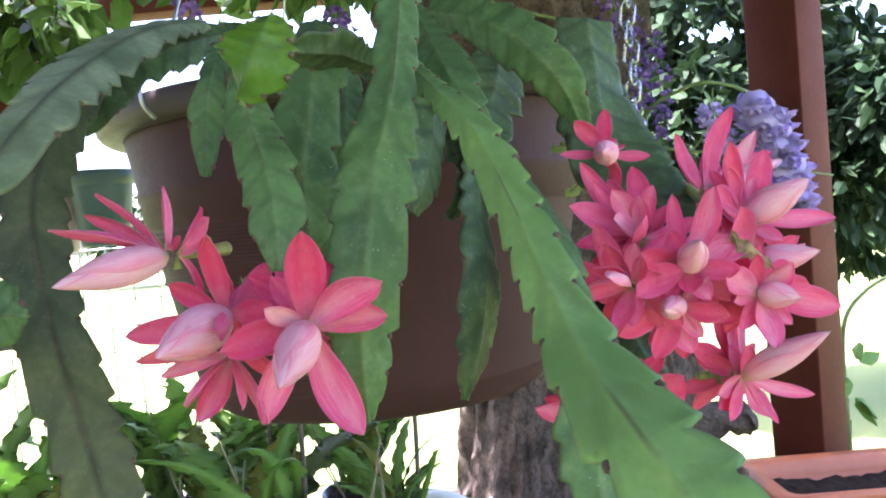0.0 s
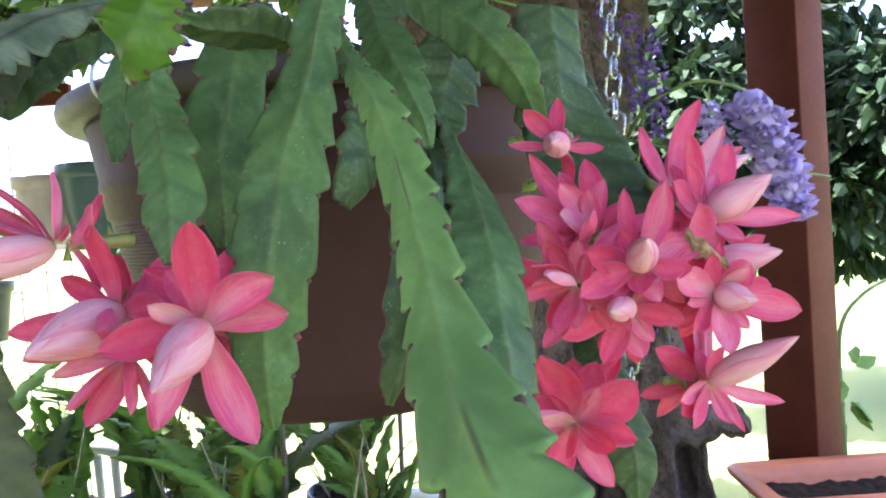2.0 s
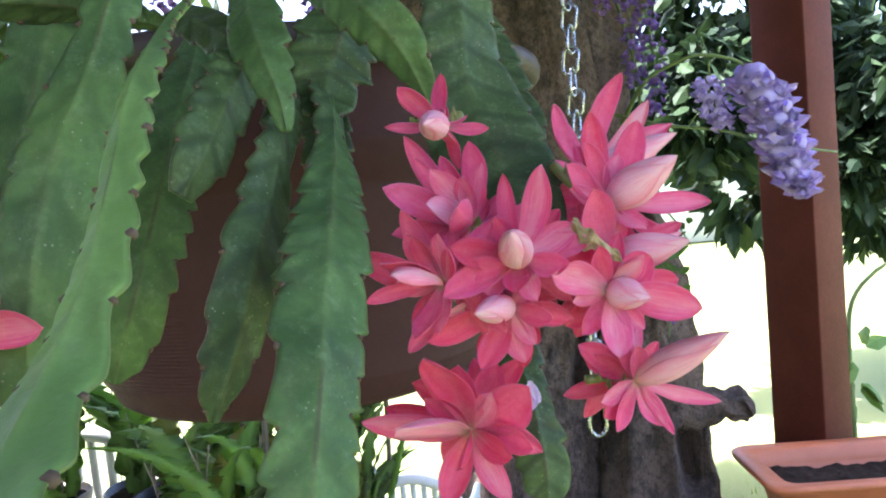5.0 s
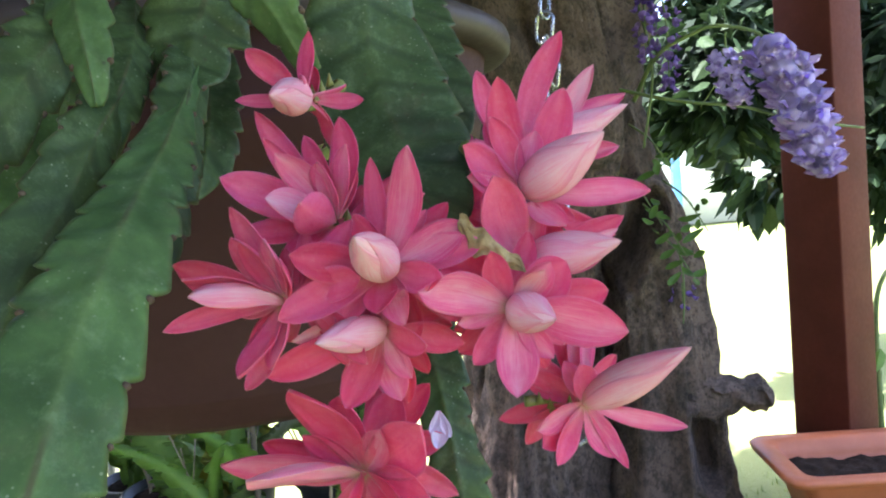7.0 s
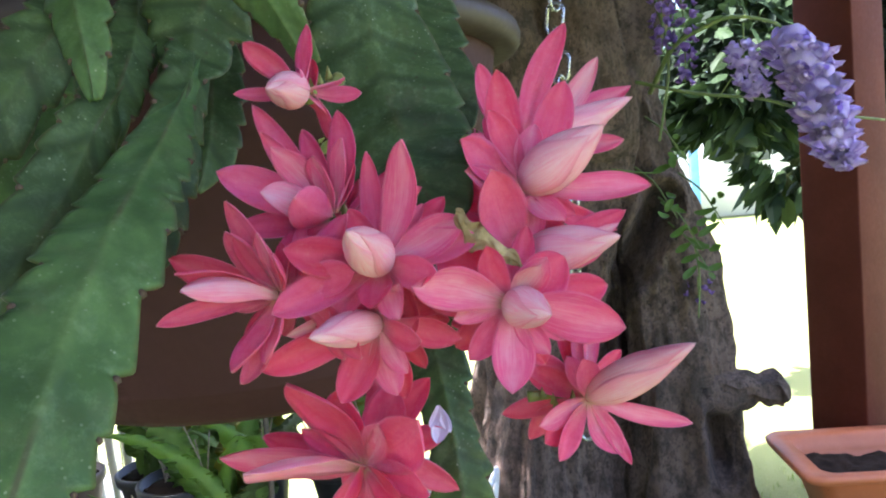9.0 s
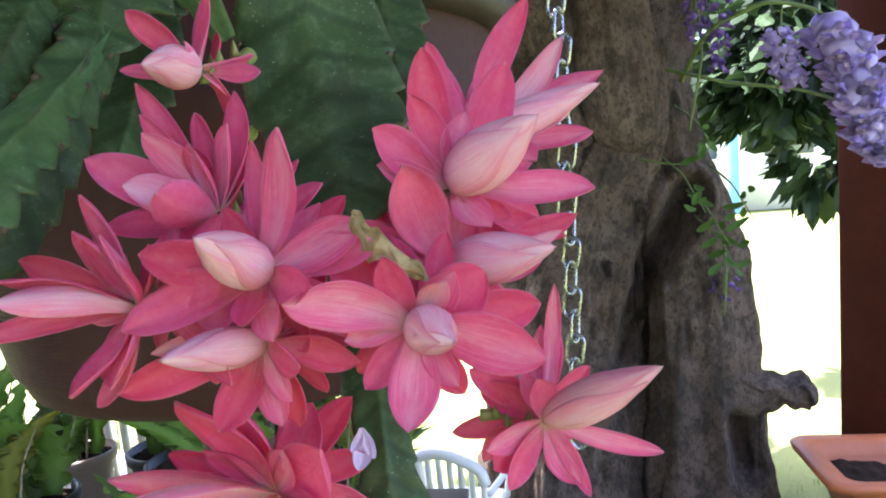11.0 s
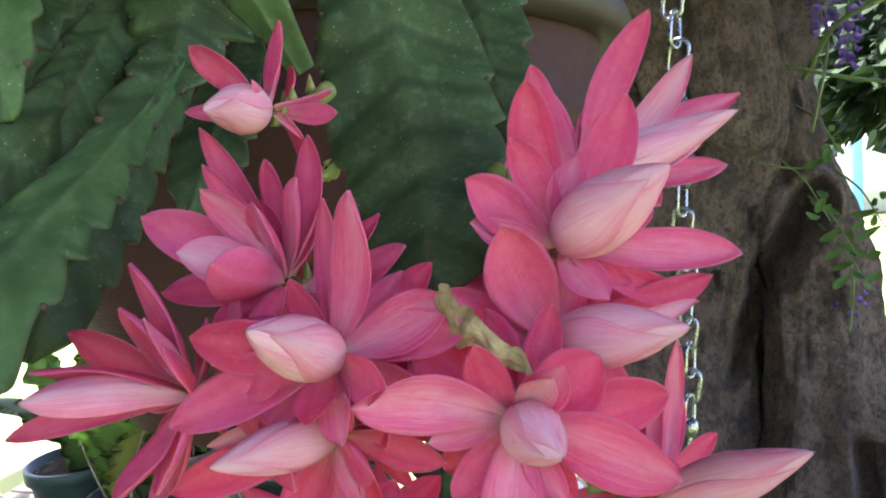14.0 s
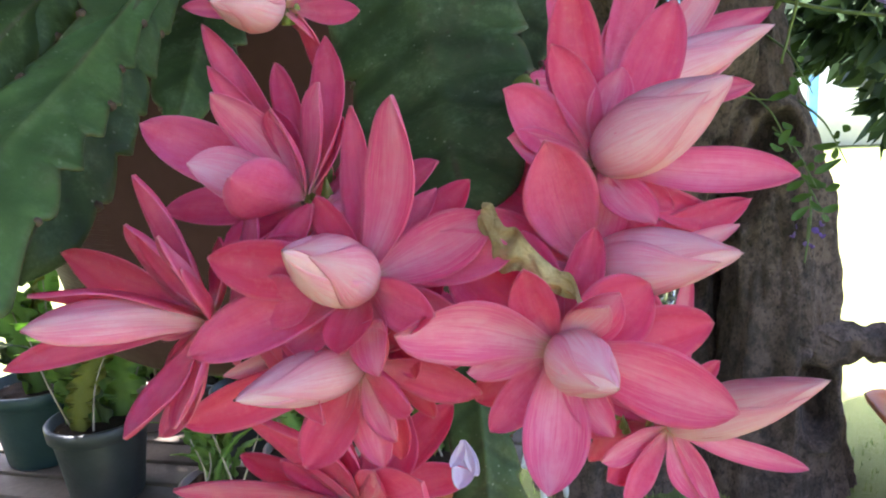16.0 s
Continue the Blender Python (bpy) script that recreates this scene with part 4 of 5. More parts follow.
for i, (x, y, z) in enumerate(rows):
    v = i / 39
    half = 0.0046 * math.sin(math.pi * min(1, 0.05 + 0.93 * v)) ** 0.8 * (1 + 0.16 * math.sin(23 * v)) + 0.0003
    ring = []
    for j in range(11):
        u = j / 5 - 1
        crumple = noise.noise(Vector((u * 2.0, v * 9.0, 3.3)))
        fold = 0.0016 * (abs(u) - 0.5) + 0.0026 * crumple
        ring.append(bm.verts.new((x + half * u * 0.5 + 0.0008 * crumple, y - 0.0035 + fold, z + half * u * (0.75 + 0.3 * math.sin(7 * v)) + 0.0010 * math.sin(16 * v + u))))
    if prev:
        for a, b, c2, d in zip(prev, prev[1:], ring[1:], ring):
            bm.faces.new((a, b, c2, d))
    prev = ring
bmesh.ops.solidify(bm, geom=list(bm.faces), thickness=0.0003)
dead = part("dead_leaf", bm, dead_tan)
tagged(dead, "dry curled tan leaf caught on the pink petals", "dead leaf")


# lilac florets that fell on the plant
def fallen_floret(at, size, seed):
    rng = random.Random(seed)
    ob = thing("fallen_floret", at, "pale lilac wisteria floret fallen on the plant", "petal", "fallen wisteria florets")
    for k, (dx, dz, w) in enumerate(((-0.12, -1.0, 0.62), (0.30, -0.72, 0.34), (-0.30, -0.50, 0.30))):
        tip = (at[0] + dx * size, at[1] + rng.uniform(-0.3, 0.1) * size, at[2] + dz * size)
        petal((at[0], at[1], at[2] + 0.1 * size), tip, w * size, Vector((0.3 * dx, -1, 0.2)), lilac_pale, ob, (0.9, 0.12))


for at, size, seed in FLORETS:
    fallen_floret(at, size, seed)

# ---- the hanging pot ----
POT = Vector((-0.035, 1.05, 0.0))
hanging_pot = thing("hanging_pot", (POT.x, POT.y, 1.15), "dark brown plastic hanging pot with a grey-brown rim", "pot")


def wall_radius(z):
    """Outer radius of the pot's wall: a gentle flare from the foot to the band under the rim."""
    return 0.205 + (z - 1.18) * 0.21


bm = bmesh.new()
profile = [(0.0, 1.150), (0.160, 1.147), (0.182, 1.149), (0.192, 1.156), (0.197, 1.168), (0.204, 1.178)]
z = 1.180
while z < 1.352:
    r = wall_radius(z)
    profile += [(r, z), (r + 0.0004, z + 0.0013), (r + 0.0004, z + 0.0023), (r, z + 0.0036)]
    z += 0.0036
profile += [(wall_radius(1.356), 1.356), (wall_radius(1.36) + 0.002, 1.358), (0.2485, 1.385), (0.2505, 1.388), (0.2505, 1.394), (0.2495, 1.398), (0.2580, 1.450), (0.2590, 1.455),
            (0.2545, 1.455), (0.243, 1.39), (0.198, 1.19), (0.0, 1.18)]
lathe(bm, profile, 128, (POT.x, POT.y, 0))
# the fine ribs cover one panel of the wall; the rest is smooth
for vert in bm.verts:
    d = vert.co - Vector((POT.x, POT.y, vert.co.z))
    ang = math.degrees(math.atan2(d.y, d.x)) % 360
    if 1.181 < vert.co.z < 1.354 and d.length > wall_radius(vert.co.z) - 0.001 and not 150 < ang < 256:
        vert.co.xy = (d.normalized() * wall_radius(vert.co.z)).xy + POT.xy
bmesh.ops.remove_doubles(bm, verts=bm.verts, dist=0.00002)
part("pot_body", bm, pot_brown, hanging_pot)
bm = bmesh.new()
lathe(bm, [(0.259, 1.452), (0.270, 1.4515), (0.279, 1.454), (0.2835, 1.459), (0.2845, 1.467), (0.2825, 1.474), (0.277, 1.478), (0.268, 1.477), (0.259, 1.472), (0.257, 1.456), (0.259, 1.452)], 128, (POT.x, POT.y, 0))
part("rim", bm, rim_brown, hanging_pot, "smooth grey-brown rolled rim")
bm = bmesh.new()
lathe(bm, [(0.0, 1.446), (0.12, 1.450), (0.21, 1.443), (0.252, 1.438), (0.250, 1.42), (0.0, 1.42)], 64, (POT.x, POT.y, 0))
for vert in bm.verts:
    vert.co.z += 0.006 * noise.noise(vert.co * 40)
part("potting_soil", bm, soil_dark, hanging_pot)
for k, a in enumerate((-122, 122)):
    a = radians(a)
    foot = Vector((POT.x + 0.281 * math.cos(a), POT.y + 0.281 * math.sin(a), 1.478))
    bm = bmesh.new()
    top = Vector((POT.x + 0.01 * math.cos(a), POT.y + 0.01 * math.sin(a), 2.24))
    out = Vector((math.cos(a), math.sin(a), 0))
    smooth_tube(bm, [tuple(top), tuple(foot.lerp(top, 0.5)), tuple(foot.lerp(top, 0.06) - out * 0.004), tuple(foot + out * 0.010 + Vector((0, 0, 0.010))),
                     tuple(foot + out * 0.014 - Vector((0, 0, 0.014))), tuple(foot + out * 0.002 - Vector((0, 0, 0.028)))], 0.0017, 280, 6)
    part("hanger_wire", bm, wire_grey, hanging_pot, "thin galvanised hanger wire hooked over the rim")

hanging_pot.matrix_basis = Matrix.Translation((POT.x, POT.y, 1.15)) @ Matrix.Translation((0, 0, 0.346)) @ Matrix.Diagonal((1.08, 1.08, 1.04, 1)) @ Matrix.Translation((0, 0, -0.328))

# ---- chain ----
CHAIN = Vector((0.308, 1.03, 0.0))
chain = thing("hanging_chain", (CHAIN.x, CHAIN.y, 1.06), "zinc-plated steel chain with a snap hook at its end", "chain")


def link_mesh(length, width, wire, n=28):
    pts = []
    straight, r = length / 2 - width / 2, width / 2
    for k in range(n):
        a = 2 * math.pi * k / n
        pts.append(Vector((r * math.sin(a), 0.30 * wire * math.sin(2 * a), r * math.cos(a) + (straight if math.cos(a) > 0 else -straight))))
    bm = bmesh.new()
    rings = []
    for k, p in enumerate(pts):
        way = (pts[(k + 1) % n] - pts[k - 1]).normalized()
        s = Vector((0, 1, 0))
        up = way.cross(s).normalized()
        rings.append([bm.verts.new(p + wire * (math.cos(b) * s + math.sin(b) * up)) for b in (2 * math.pi * j / 8 for j in range(8))])
    for a, b in zip(rings, rings[1:] + rings[:1]):
        for j in range(8):
            bm.faces.new((a[j], a[(j + 1) % 8], b[(j + 1) % 8], b[j]))
    return mesh_of("chain_link", bm, steel)


link = link_mesh(0.0315, 0.0170, 0.0018)
z = 2.26
k = 0
while z > 1.12:
    ob = new("chain_link", link)
    ob.parent = chain
    ob.matrix_parent_inverse = chain.matrix_basis.inverted()
    ob.matrix_basis = Matrix.Translation((CHAIN.x + 0.0012 * math.sin(k * 1.7), CHAIN.y, z)) @ Matrix.Rotation(radians(58 if k % 2 else -26) + 0.10 * math.sin(k), 4, "Z") @ Matrix.Rotation(0.14, 4, "Y")
    z -= 0.0240
    k += 1
hx, top = CHAIN.x, z + 0.015
bm = bmesh.new()
lathe(bm, [(0.0, 0.0), (0.0045, 0.0), (0.0062, -0.003), (0.0062, -0.012), (0.0040, -0.015), (0.0, -0.0155)], 16, (hx, CHAIN.y, top + 0.002))
part("swivel", bm, steel, chain, "small steel swivel barrel")
bm = bmesh.new()
smooth_tube(bm, [(hx + dx, CHAIN.y + dy, top - dz) for dx, dy, dz in ((0, 0, 0.009), (-0.002, 0, 0.022), (-0.0092, 0, 0.046), (-0.0085, 0, 0.060), (0, 0, 0.067), (0.0092, 0, 0.060), (0.0092, 0, 0.046), (0.007, 0, 0.033), (0.0014, -0.001, 0.017))], 0.0023, 70, 10, 0.0020)
part("snap_hook", bm, steel, chain, "closed pear-shaped snap hook")

# ---- ground ----
GROUND = 0.12
bm = bmesh.new()
bmesh.ops.create_grid(bm, x_segments=120, y_segments=120, size=1.0, matrix=Matrix.Identity(4))
for vert in bm.verts:
    x, y = vert.co.x, vert.co.y
    vert.co.x, vert.co.y = 600 * x * abs(x) ** 1.6, 600 * y * abs(y) ** 1.6
    vert.co.z = GROUND + 0.02 * noise.noise(Vector((vert.co.x * 0.4, vert.co.y * 0.4, 0))) - 0.02
tagged(part("ground", bm, lawn), "sunlit mown lawn", "lawn", kind="structure")

grass_pale = foliage_material("grass_pale", (0.20, 0.28, 0.07), (0.34, 0.42, 0.13), 0.35, 0.6)
# grass blades near the trunk and post
rng = random.Random(5)
verts, faces = [], []
for k in range(1500):
    x, y = rng.uniform(-0.2, 1.7), rng.uniform(2.3, 3.2)
    h, a = rng.uniform(0.01, 0.035), rng.uniform(0, 6.28)
    b = Vector((x, y, GROUND - 0.03))
    d = Vector((math.cos(a), math.sin(a), 0))
    s = Vector((-d.y, d.x, 0)) * 0.004
    i = len(verts)
    verts += [b - s, b + s, b + d * h * 0.5 + Vector((0, 0, h + 0.02))]
    faces.append((i, i + 1, i + 2))
tagged(from_lists("grass", verts, faces, grass_pale), "short green grass round the trunk", "grass", kind="stuff")

# ---- old trunk ----
trunk = thing("old_tree", (0.6, 2.75, GROUND), "old gnarled grey-brown trunk with deep furrows and hollows", "tree")


def gnarled(bm, line, sides=150, rings=230, seed=0.0, rough=1.0, flute=1.0, dents=()):
    """A knotty column; dents are slanted hollows (from, to, radius, depth) in its front."""
    rows, at = spline(line, rings)
    ringv = []
    for i in range(rings):
        x, y, z, rx, ry = rows[i]
        ring = []
        for k in range(sides):
            a = 2 * math.pi * k / sides
            d = Vector((math.cos(a), math.sin(a), 0))
            p = Vector((d.x * 1.5 + seed, d.y * 1.5, z * 0.55))
            groove = flute * 0.13 * abs(noise.noise(Vector((d.x * 2.6 + seed, d.y * 2.6, z * 0.5 + 0.3 * d.x)))) ** 0.6
            swell = 0.16 * rough * noise.noise(p * 1.4) - groove + 0.05 * rough * noise.noise(Vector((d.x * 7 + seed, d.y * 7, z * 2.2)))
            knots = 0.09 * rough * max(0.0, noise.noise(Vector((d.x * 3.1 + 9 + seed, d.y * 3.1, z * 2.6)) ) - 0.22)
            fine = 0.050 * rough * noise.noise(Vector((d.x * 17 + seed, d.y * 17, z * 13))) + 0.075 * rough * noise.noise(Vector((d.x * 8 + seed, d.y * 8, z * 6.5))) + 0.022 * rough * noise.noise(Vector((d.x * 40, d.y * 40, z * 32)))
            m = 1 + swell + knots * 4 + fine
            px, py = x + rx * m * d.x, y + ry * m * d.y
            for (x0, z0), (x1, z1), wide, deep in dents if d.y < 0.2 else ():
                f = min(1.0, max(0.0, ((px - x0) * (x1 - x0) + (z - z0) * (z1 - z0)) / ((x1 - x0) ** 2 + (z1 - z0) ** 2)))
                off = math.hypot(px - x0 - f * (x1 - x0), z - z0 - f * (z1 - z0)) / wide
                py += deep * (math.exp(-off ** 2 * 1.6) - 0.22 * math.exp(-((off - 1.45) / 0.4) ** 2))
            ring.append(bm.verts.new((px, py, z)))
        ringv.append(ring)
    for lo, hi in zip(ringv, ringv[1:]):
        for k in range(sides):
            bm.faces.new((lo[k], lo[(k + 1) % sides], hi[(k + 1) % sides], hi[k]))
    bm.faces.new(ringv[0])
    bm.faces.new(ringv[-1])


CRACKS = (((0.72, 1.22), (0.60, 1.00), 0.050, 0.16), ((0.58, 0.97), (0.50, 0.70), 0.034, 0.10), ((0.42, 1.36), (0.57, 1.40), 0.020, 0.06),
          ((0.56, 1.20), (0.55, 1.14), 0.014, 0.05), ((0.45, 1.02), (0.46, 0.99), 0.013, 0.05), ((0.84, 0.52), (0.86, 0.36), 0.045, 0.14))
bm = bmesh.new()
gnarled(bm, [(0.30, 2.84, 0.05, 0.34, 0.30), (0.32, 2.83, 0.40, 0.29, 0.27), (0.35, 2.82, 0.80, 0.26, 0.25), (0.40, 2.82, 1.15, 0.28, 0.25), (0.41, 2.80, 1.50, 0.34, 0.27),
             (0.36, 2.82, 1.85, 0.40, 0.28), (0.28, 2.86, 2.5, 0.46, 0.30)], seed=1.3, rough=1.15, flute=0.7, dents=CRACKS)
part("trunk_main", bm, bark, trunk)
bm = bmesh.new()
gnarled(bm, [(0.77, 2.74, 0.05, 0.26, 0.24), (0.765, 2.73, 0.40, 0.205, 0.20), (0.765, 2.72, 0.70, 0.180, 0.185), (0.75, 2.74, 0.95, 0.170, 0.18), (0.69, 2.76, 1.20, 0.165, 0.18),
             (0.63, 2.80, 1.45, 0.150, 0.17), (0.62, 2.84, 1.75, 0.13, 0.16), (0.64, 2.9, 2.5, 0.12, 0.14)], 120, 220, seed=4.1, rough=1.0, flute=0.6, dents=CRACKS)
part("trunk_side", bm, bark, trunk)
bm = bmesh.new()
gnarled(bm, [(0.55, 3.02, 0.05, 0.34, 0.22), (0.55, 3.02, 0.6, 0.30, 0.2), (0.54, 3.02, 1.2, 0.27, 0.2), (0.5, 3.04, 1.7, 0.25, 0.2)], 80, 110, seed=6.2)
part("trunk_back", bm, bark, trunk)
bm = bmesh.new()
gnarled(bm, [(0.20, 2.60, 0.05, 0.20, 0.16), (0.24, 2.64, 0.35, 0.15, 0.14), (0.30, 2.70, 0.75, 0.12, 0.12), (0.38, 2.68, 1.10, 0.12, 0.12), (0.48, 2.64, 1.36, 0.13, 0.11), (0.58, 2.66, 1.52, 0.09, 0.1)], 90, 150, seed=7.7)
part("root_flare", bm, bark, trunk)
bm = bmesh.new()
gnarled(bm, [(0.54, 2.60, 1.34, 0.02, 0.02), (0.54, 2.58, 1.37, 0.085, 0.07), (0.53, 2.57, 1.46, 0.125, 0.10), (0.51, 2.58, 1.62, 0.130, 0.10), (0.49, 2.60, 1.85, 0.12, 0.10), (0.45, 2.64, 2.2, 0.11, 0.10)], 90, 130, seed=2.9, rough=0.7, flute=0.5)
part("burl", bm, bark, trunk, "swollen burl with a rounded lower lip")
bm = bmesh.new()
tube_bm(bm, [(0.82, 2.64, 0.60), (0.92, 2.61, 0.60), (0.975, 2.60, 0.600), (1.02, 2.60, 0.592), (1.045, 2.60, 0.594), (1.062, 2.60, 0.592), (1.068, 2.60, 0.592)], [0.10, 0.060, 0.044, 0.050, 0.046, 0.030, 0.010], 28)
bmesh.ops.subdivide_edges(bm, edges=list(bm.edges), cuts=2, use_grid_fill=True)
for vert in bm.verts:
    vert.co += Vector((0.5, 1, 1)) * 0.024 * noise.noise(vert.co * 22) + Vector((0, 0, 0.010 * noise.noise(vert.co * 55)))
part("broken_stub", bm, bark, trunk, "short broken branch stub")
# ---- post ----
post = thing("pergola_post", (1.30, 2.78, GROUND), "reddish-brown painted timber pergola post", "post")
bm = bmesh.new()
box(bm, (0.190, 0.190, 2.3), (1.352, 2.82, GROUND + 1.10), Euler((0, 0, radians(-52))).to_matrix(), 0.006)
part("shaft", bm, post_paint, post)

# ---- planter trough ----
planter = thing("planter_trough", (1.40, 2.52, GROUND), "terracotta-coloured plastic planter trough with dry soil", "planter")
bm = bmesh.new()


def tray(bm, cx, cy, levels):
    rings = []
    for hx, hy, z, rad in levels:
        ring = []
        for sx, sy, a0 in ((1, 1, 0), (-1, 1, 90), (-1, -1, 180), (1, -1, 270)):
            for j in range(6):
                a = radians(a0 + 18 * j)
                ring.append(bm.verts.new((cx + sx * (hx - rad) + rad * math.cos(a), cy + sy * (hy - rad) + rad * math.sin(a), z)))
        rings.append(ring)
    n = len(rings[0])
    for a, b in zip(rings, rings[1:]):
        for j in range(n):
            bm.faces.new((a[j], a[(j + 1) % n], b[(j + 1) % n], b[j]))
    bm.faces.new(rings[0])
    bm.faces.new(rings[-1])


tray(bm, 1.40, 2.50, [(0.26, 0.09, GROUND, 0.03), (0.34, 0.14, 0.392, 0.04), (0.345, 0.145, 0.400, 0.04), (0.395, 0.19, 0.406, 0.05), (0.400, 0.195, 0.422, 0.05), (0.392, 0.189, 0.430, 0.05),
                      (0.335, 0.14, 0.422, 0.04), (0.325, 0.13, 0.380, 0.04), (0.32, 0.125, 0.352, 0.04)])
part("trough", bm, terracotta, planter)
bm = bmesh.new()
bmesh.ops.create_grid(bm, x_segments=60, y_segments=24, size=1, matrix=Matrix.Translation((1.40, 2.50, 0.366)) @ Matrix.Diagonal((0.322, 0.126, 1, 1)))
for vert in bm.verts:
    vert.co.z += 0.014 * noise.noise(vert.co * 34)
part("soil", bm, soil_dark, planter)

# ---- wisteria ----
wisteria = thing("wisteria", (0.72, 2.5, 1.53), "wisteria vine with a hanging lilac flower cluster", "vine")


def floret_mesh(size, material, seed):
    """One pea-like floret: a broad notched banner bent back, two wings and a blunt keel between them."""
    rng = random.Random(seed)
    bm = bmesh.new()
    for tilt, at, wide, tall, curl in ((-0.5, (0, 0.12, 0), 0.78, 0.62, 0.34), (0.9, (-0.16, -0.16, 0.16), 0.30, 0.52, -0.30), (0.9, (0.16, -0.16, 0.16), 0.30, 0.52, -0.30)):
        turn = Matrix.Translation(Vector(at) * size) @ Matrix.Rotation(tilt + rng.uniform(-0.2, 0.2), 4, "X")
        middle = bm.verts.new(turn @ Vector((0, 0, 0)))
        prev, faces = None, []
        for r in (0.35, 0.7, 1.0):
            ring = []
            for k in range(12):
                a = 2 * math.pi * k / 12
                notch = 1 - 0.18 * math.exp(-((a - math.pi / 2) / 0.3) ** 2) * (r > 0.9)
                x, y = wide * r * math.cos(a) * notch, tall * r * math.sin(a) * notch
                z = -curl * r * r + 0.07 * noise.noise(Vector((x * 3 + seed, y * 3, 0)))
                ring.append(bm.verts.new(turn @ (Vector((x, y, z)) * size)))
            for k in range(12):
                q = (k + 1) % 12
                faces.append(bm.faces.new((middle, ring[k], ring[q])) if prev is None else bm.faces.new((prev[k], ring[k], ring[q], prev[q])))
            prev = ring
        bmesh.ops.solidify(bm, geom=faces, thickness=0.05 * size)
    bmesh.ops.create_uvsphere(bm, u_segments=8, v_segments=6, radius=1,
                              matrix=Matrix.Translation(Vector((0, -0.20, 0.22)) * size) @ Matrix.Diagonal((0.16 * size, 0.20 * size, 0.42 * size, 1)))
    return mesh_of("floret", bm, material)


def raceme(path, spread, count, seed, size, material, label):
    """A hanging stalk with florets in loose tiers, each a piece of its own."""
    rng = random.Random(seed)
    rows, _ = spline(path, 60)
    bm = bmesh.new()
    smooth_tube(bm, path, 0.0035, 20, 6, 0.0015)
    stalk = part("raceme", bm, vine_green, wisteria, label)
    shapes = [floret_mesh(size, material, seed + q) for q in range(3)]
    for k in range(count):
        v = (k + rng.random()) / count
        p = Vector(rows[int(v * 59)][:3])
        r = spread * (0.45 + 0.55 * math.sin(math.pi * min(1, 0.18 + v * 0.80)))
        a = k * 2.399 + rng.uniform(-0.3, 0.3)
        out = Vector((math.cos(a), math.sin(a) * 0.9, rng.uniform(-0.40, 0.0)))
        at = p + out * r * rng.uniform(0.74, 1.05)
        ob = new("floret", shapes[k % 3])
        ob.parent = stalk
        ob.matrix_basis = Matrix.Translation(at) @ out.to_track_quat("Z", "Y").to_matrix().to_4x4() @ Matrix.Rotation(rng.uniform(-0.4, 0.4), 4, "Z") @ Matrix.Scale(rng.uniform(0.8, 1.2), 4)


raceme([(1.04, 2.40, 1.66), (1.08, 2.40, 1.58), (1.115, 2.40, 1.48), (1.15, 2.40, 1.36), (1.17, 2.40, 1.30)], 0.068, 84, 3, 0.046, violet, "drooping lilac flower cluster")
raceme([(0.925, 2.45, 1.66), (0.945, 2.45, 1.58), (0.975, 2.45, 1.50)], 0.046, 44, 8, 0.022, violet, "small budding lilac cluster")
for k, (x, z, l, n_) in enumerate(((0.70, 1.95, 0.30, 36), (0.76, 1.90, 0.34, 40), (0.62, 2.04, 0.16, 20), (-0.62, 2.10, 0.22, 40), (-0.20, 1.98, 0.14, 30))):
    y = 2.46 if x > 0 else 2.2
    raceme([(x, y, z), (x + 0.02, y, z - l * 0.5), (x + 0.015, y, z - l)], 0.038, n_, 20 + k, 0.018, violet_shaded, "shaded violet flower cluster")
for pts, r in ((((0.70, 2.60, 1.55), (0.75, 2.48, 1.66), (0.83, 2.42, 1.70), (0.90, 2.40, 1.715), (1.00, 2.40, 1.69), (1.04, 2.40, 1.655)), 0.0075),
               (((0.62, 2.6, 1.60), (0.80, 2.50, 1.53), (0.98, 2.46, 1.49), (1.14, 2.5, 1.44), (1.36, 2.56, 1.40)), 0.006),
               (((0.66, 2.58, 2.1), (0.72, 2.52, 1.8), (0.74, 2.50, 1.62), (0.70, 2.50, 1.40)), 0.006),
               (((0.80, 2.58, 1.10), (0.80, 2.54, 0.98), (0.785, 2.52, 0.86)), 0.004),
               (((0.93, 2.42, 1.70), (0.925, 2.44, 1.60), (0.86, 2.46, 1.50)), 0.003),
               (((0.56, 2.55, 1.33), (0.70, 2.52, 1.31), (0.80, 2.56, 1.38)), 0.003),
               (((-0.7, 2.2, 2.26), (-0.4, 2.2, 2.2), (-0.1, 2.2, 2.1), (0.3, 2.4, 2.0), (0.6, 2.55, 1.95)), 0.007)):
    bm = bmesh.new()
    smooth_tube(bm, pts, r, 40, 7, r * 0.6)
    part("stem", bm, vine_green, wisteria)
